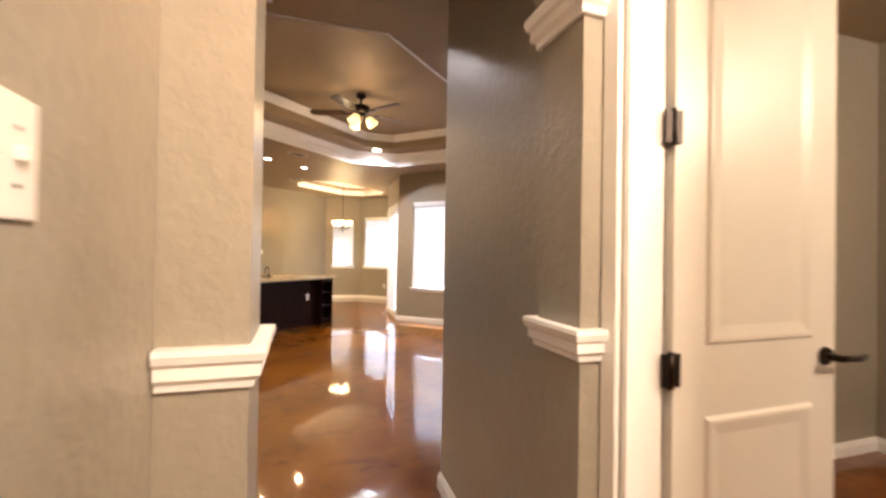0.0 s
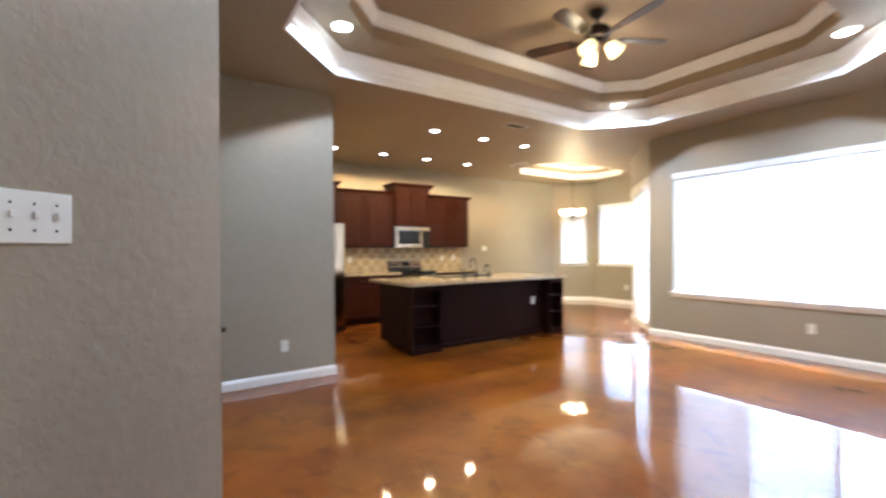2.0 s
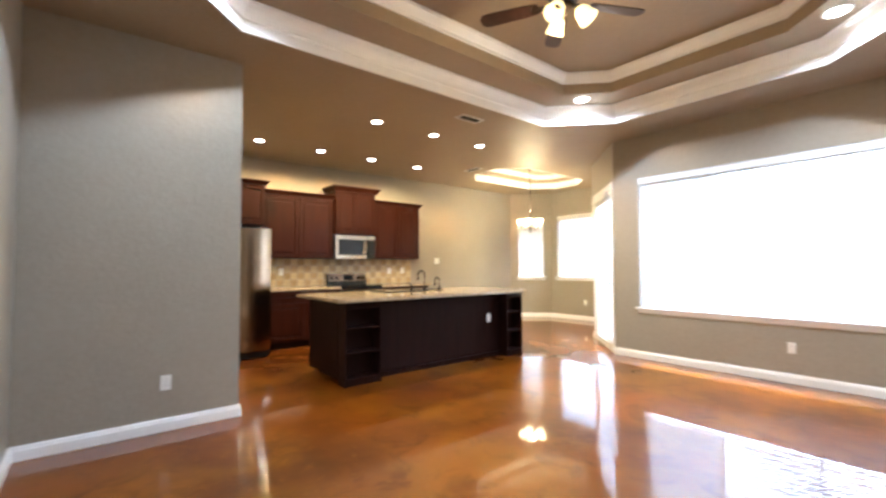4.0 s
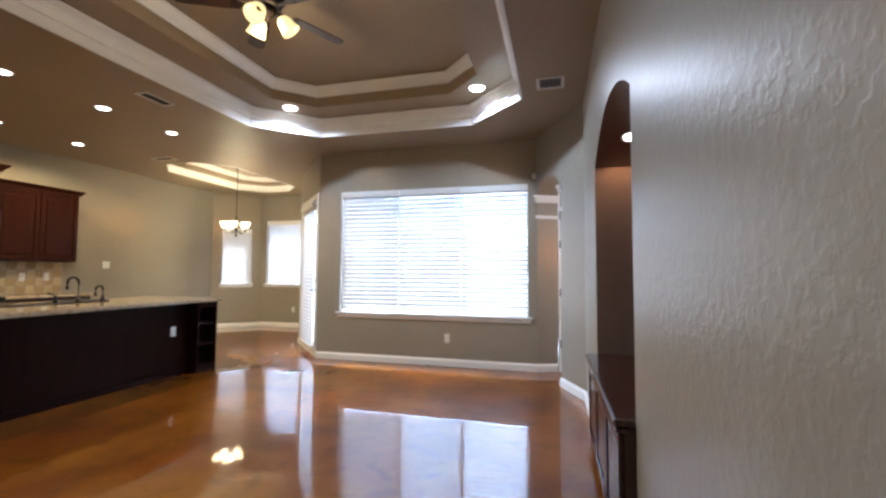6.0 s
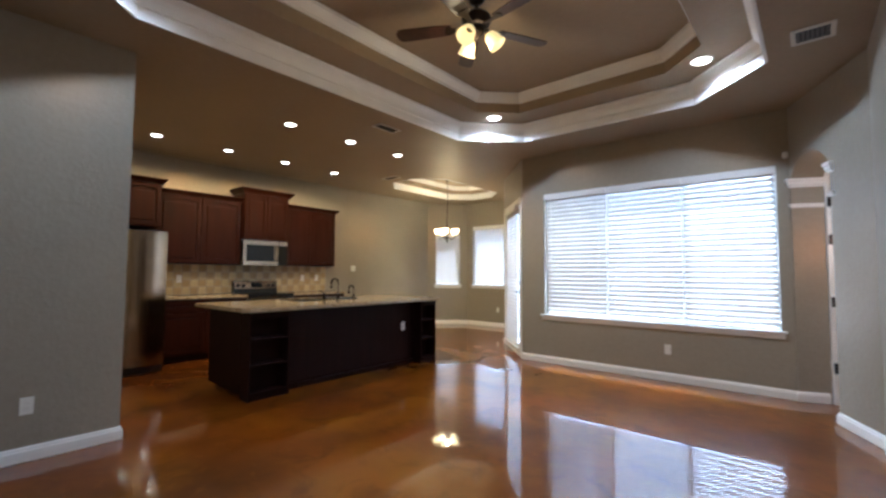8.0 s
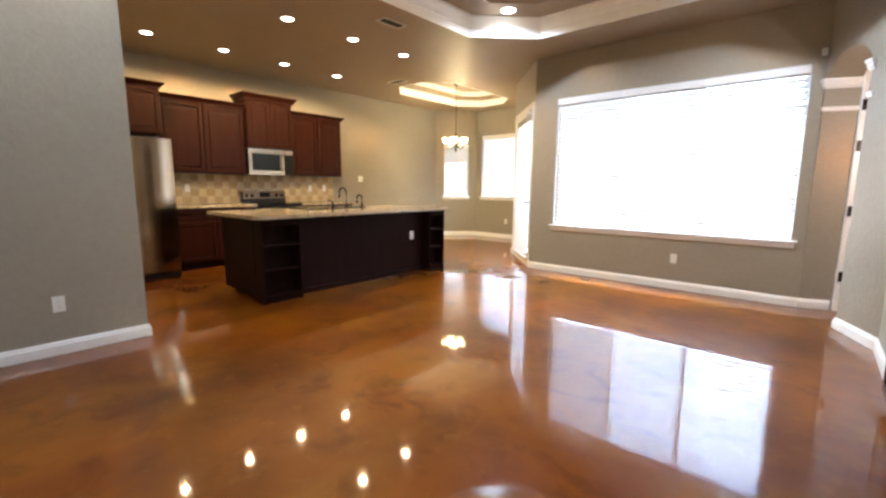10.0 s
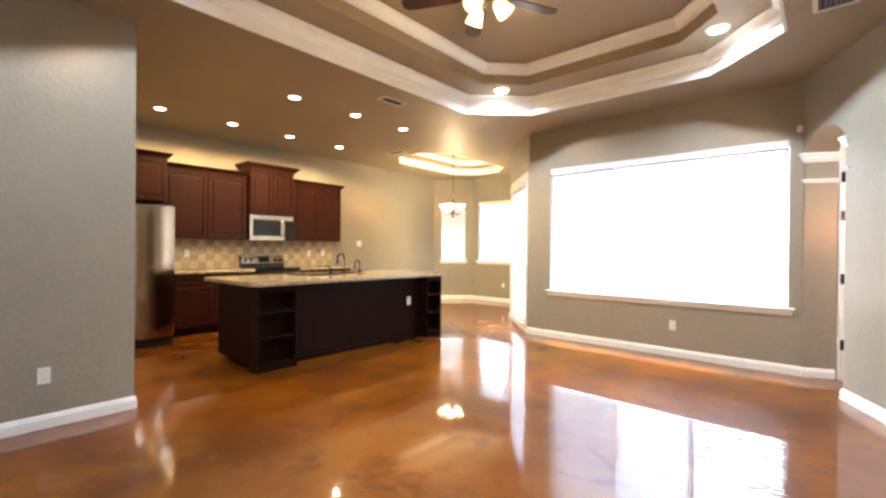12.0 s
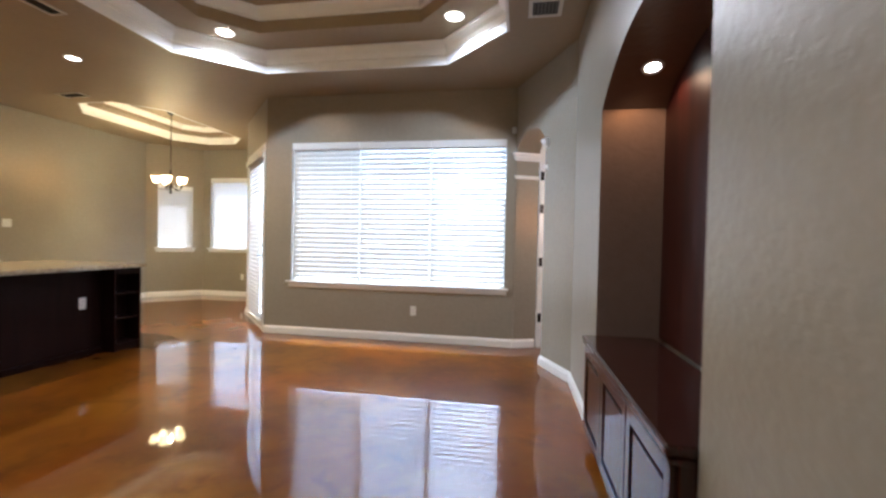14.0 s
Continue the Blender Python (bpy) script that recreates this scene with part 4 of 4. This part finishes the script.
def vent(m, w, h, label, n=7):
    t = thing("ceiling_vent", label, "vent", m)
    bm = B()
    for a in ((0, w, 0, 0.03), (0, w, h - 0.03, h), (0, 0.03, 0.03, h - 0.03), (w - 0.03, w, 0.03, h - 0.03)):
        bx(bm, a[0], a[1], a[2], a[3], -0.010, -0.0005, 0.002)
    part("frame", bm, VENT, t)
    # Flat dark sheet in place of the shaded duct opening.
    bm = B()
    bx(bm, 0.03, w - 0.03, 0.03, h - 0.03, -0.0035, -0.0015)
    part("duct_shade_sheet", bm, VENT_SHADE, t)
    first = None
    for i in range(n):
        x = 0.045 + (w - 0.09) * i / (n - 1)
        if first is None:
            bm = B()
            prism(bm, [(-0.008, -0.004), (-0.005, -0.004), (0.006, -0.0115), (0.003, -0.0115)], lambda a, z, y: (a, y, z), 0.031, h - 0.031)
            first = part("slat", bm, VENT_SLAT, t)
            first.location = (x, 0, 0)
        else:
            again(first, t, (x, 0, 0))
    return t


vent(pose(-2.85, 7.69, 3.0), 0.25, 0.25, "square tan return-air vent in the ceiling")
vent(pose(-6.68, 7.05, 3.0), 0.16, 0.34, "tan supply vent in the kitchen ceiling", 5)
vent(pose(-8.75, 9.02, 3.0), 0.36, 0.16, "tan supply vent in the ceiling by the nook", 9)

# alarm sensor high in the corner
bm = B()
bx(bm, -2.985, -2.935, 9.44, 9.488, 2.47, 2.54, 0.016)
tagged(part("alarm_sensor", bm, PLATE), "small white alarm sensor high in the wall corner", "sensor")

# ---- ceiling fan ----
FX, FY = -4.73, 6.48
t = thing("ceiling_fan", "dark bronze five-blade ceiling fan with lit glass shades", "ceiling fan", pose(FX, FY, 3.45))
bm = B()
lathe(bm, [(0.0, -0.001), (0.062, -0.001), (0.066, -0.02), (0.05, -0.05), (0.022, -0.065), (0.0, -0.065)], 20)
part("canopy", bm, BRONZE, t)
bm = B()
cyl(bm, (0, 0, -0.06), (0, 0, -0.145), 0.013, n=12)
part("downrod", bm, BRONZE, t)
bm = B()
lathe(bm, [(0.0, -0.13), (0.05, -0.135), (0.10, -0.155), (0.118, -0.175), (0.118, -0.20), (0.105, -0.215), (0.10, -0.235), (0.075, -0.25), (0.0, -0.25)], 28)
part("motor_housing", bm, BRONZE, t)
for i in range(5):
    a = radians(72 * i + 64)
    rot = Matrix.Rotation(a, 3, "Z")
    tilt = Matrix.Rotation(radians(11), 3, "X")
    bm = B()
    out = [(0.20, -0.050), (0.30, -0.060), (0.58, -0.068), (0.63, -0.062), (0.655, -0.03), (0.655, 0.03), (0.63, 0.062), (0.58, 0.068), (0.30, 0.060), (0.20, 0.050)]
    prism(bm, out, lambda x, y, z: rot @ (tilt @ Vector((x, y, z)) + Vector((0, 0, -0.245))), -0.003, 0.004)
    blade = part("blade", bm, BLADE, t)
    bm = B()
    prism(bm, [(0.09, -0.018), (0.17, -0.022), (0.24, -0.045), (0.26, 0.0), (0.24, 0.045), (0.17, 0.022), (0.09, 0.018)], lambda x, y, z: rot @ (tilt @ Vector((x, y, z)) + Vector((0, 0, -0.25))), -0.006, 0.0)
    part("blade_iron", bm, BRONZE, blade)
bm = B()
lathe(bm, [(0.0, -0.25), (0.06, -0.252), (0.066, -0.28), (0.045, -0.305), (0.02, -0.325), (0.012, -0.345), (0.0, -0.35)], 20)
part("light_fitter", bm, BRONZE, t)
BELL = [(0.024, 0.0), (0.040, -0.012), (0.054, -0.04), (0.060, -0.078), (0.070, -0.115), (0.073, -0.124), (0.067, -0.118), (0.057, -0.078), (0.050, -0.04), (0.022, -0.004)]
for i in range(3):
    a = radians(120 * i + 36)
    m3 = Matrix.Rotation(a, 3, "Z") @ Matrix.Rotation(radians(-38), 3, "Y")
    at = Vector((math.cos(a) * 0.088, math.sin(a) * 0.088, -0.295))
    bm = B()
    tube(bm, [(math.cos(a) * 0.04, math.sin(a) * 0.04, -0.285), (math.cos(a) * 0.075, math.sin(a) * 0.075, -0.278), tuple(at)], 0.009)
    cyl(bm, tuple(at - m3 @ Vector((0, 0, -0.012))), tuple(at + m3 @ Vector((0, 0, -0.022))), 0.024, 0.026, 14)
    arm = part("lamp_arm", bm, BRONZE, t)
    bm = B()
    lathe(bm, BELL, 20, at + m3 @ Vector((0, 0, -0.008)), m3)
    part("shade", bm, SHADE, arm, "lit amber-white bell glass shade")
point_lamp("fan_lamp", (FX, FY, 3.45 - 0.47), FAN_W, radius=0.14)

# ---- chandelier ----
t = thing("chandelier", "bronze five-arm chandelier with frosted upturned glass shades", "chandelier", pose(-8.58, 10.70, 1.95))
bm = B()
lathe(bm, [(0.0, -0.045), (0.014, -0.040), (0.026, -0.018), (0.020, 0.004), (0.010, 0.016), (0.020, 0.026), (0.012, 0.035), (0.03, 0.06), (0.038, 0.085), (0.022, 0.12), (0.014, 0.16), (0.02, 0.20), (0.026, 0.25), (0.012, 0.30), (0.016, 0.34), (0.0, 0.345)], 18)
part("column", bm, BRONZE, t)
bm = B()
cyl(bm, (0, 0, 0.34), (0, 0, 1.25), 0.007, n=10)
part("stem", bm, BRONZE, t)
bm = B()
lathe(bm, [(0.0, 1.30), (0.06, 1.308), (0.058, 1.29), (0.03, 1.26), (0.0, 1.24)], 18)
part("canopy", bm, BRONZE, t)
CUP = [(0.018, 0.0), (0.040, 0.012), (0.054, 0.034), (0.058, 0.062), (0.066, 0.088), (0.078, 0.104), (0.074, 0.103), (0.054, 0.062), (0.050, 0.036), (0.020, 0.006)]
for i in range(5):
    a = radians(72 * i + 10)
    c, s_ = math.cos(a), math.sin(a)
    bm = B()
    tube(bm, [(0.02 * c, 0.02 * s_, 0.10), (0.05 * c, 0.05 * s_, 0.055), (0.09 * c, 0.09 * s_, 0.03), (0.14 * c, 0.14 * s_, 0.025), (0.18 * c, 0.18 * s_, 0.05), (0.20 * c, 0.20 * s_, 0.11)], 0.007)
    tube(bm, [(0.05 * c, 0.05 * s_, 0.055), (0.085 * c, 0.085 * s_, 0.085), (0.12 * c, 0.12 * s_, 0.075), (0.115 * c, 0.115 * s_, 0.052)], 0.005)
    lathe(bm, [(0.0, 0.10), (0.02, 0.102), (0.026, 0.115), (0.018, 0.122), (0.0, 0.122)], 12, (0.20 * c, 0.20 * s_, 0))
    arm = part("arm", bm, BRONZE, t)
    bm = B()
    lathe(bm, CUP, 20, (0.20 * c, 0.20 * s_, 0.122))
    part("shade", bm, SHADE2, arm, "frosted white glass cup shade")
point_lamp("chandelier_lamp", (-8.58, 10.70, 2.20), CHAND_W, color=(1.0, 0.70, 0.33), radius=0.05)
point_lamp("hall_lamp", (*uv(1.75, 1.22), 2.65), HALL_W, color=(1.0, 0.74, 0.48), radius=0.15)
# Side room fill: no fixture there, added to brighten the open door and wall.
point_lamp("side_room_fill", (*uv(1.6, 3.4), 2.5), 15, color=(1.0, 0.74, 0.46), radius=0.15)
# Added warm fill inside the small arch, no lamp there, to light its jamb.
point_lamp("vestibule_fill", (-1.70, 8.75, 1.6), 4, color=(1.0, 0.62, 0.38), radius=0.1)
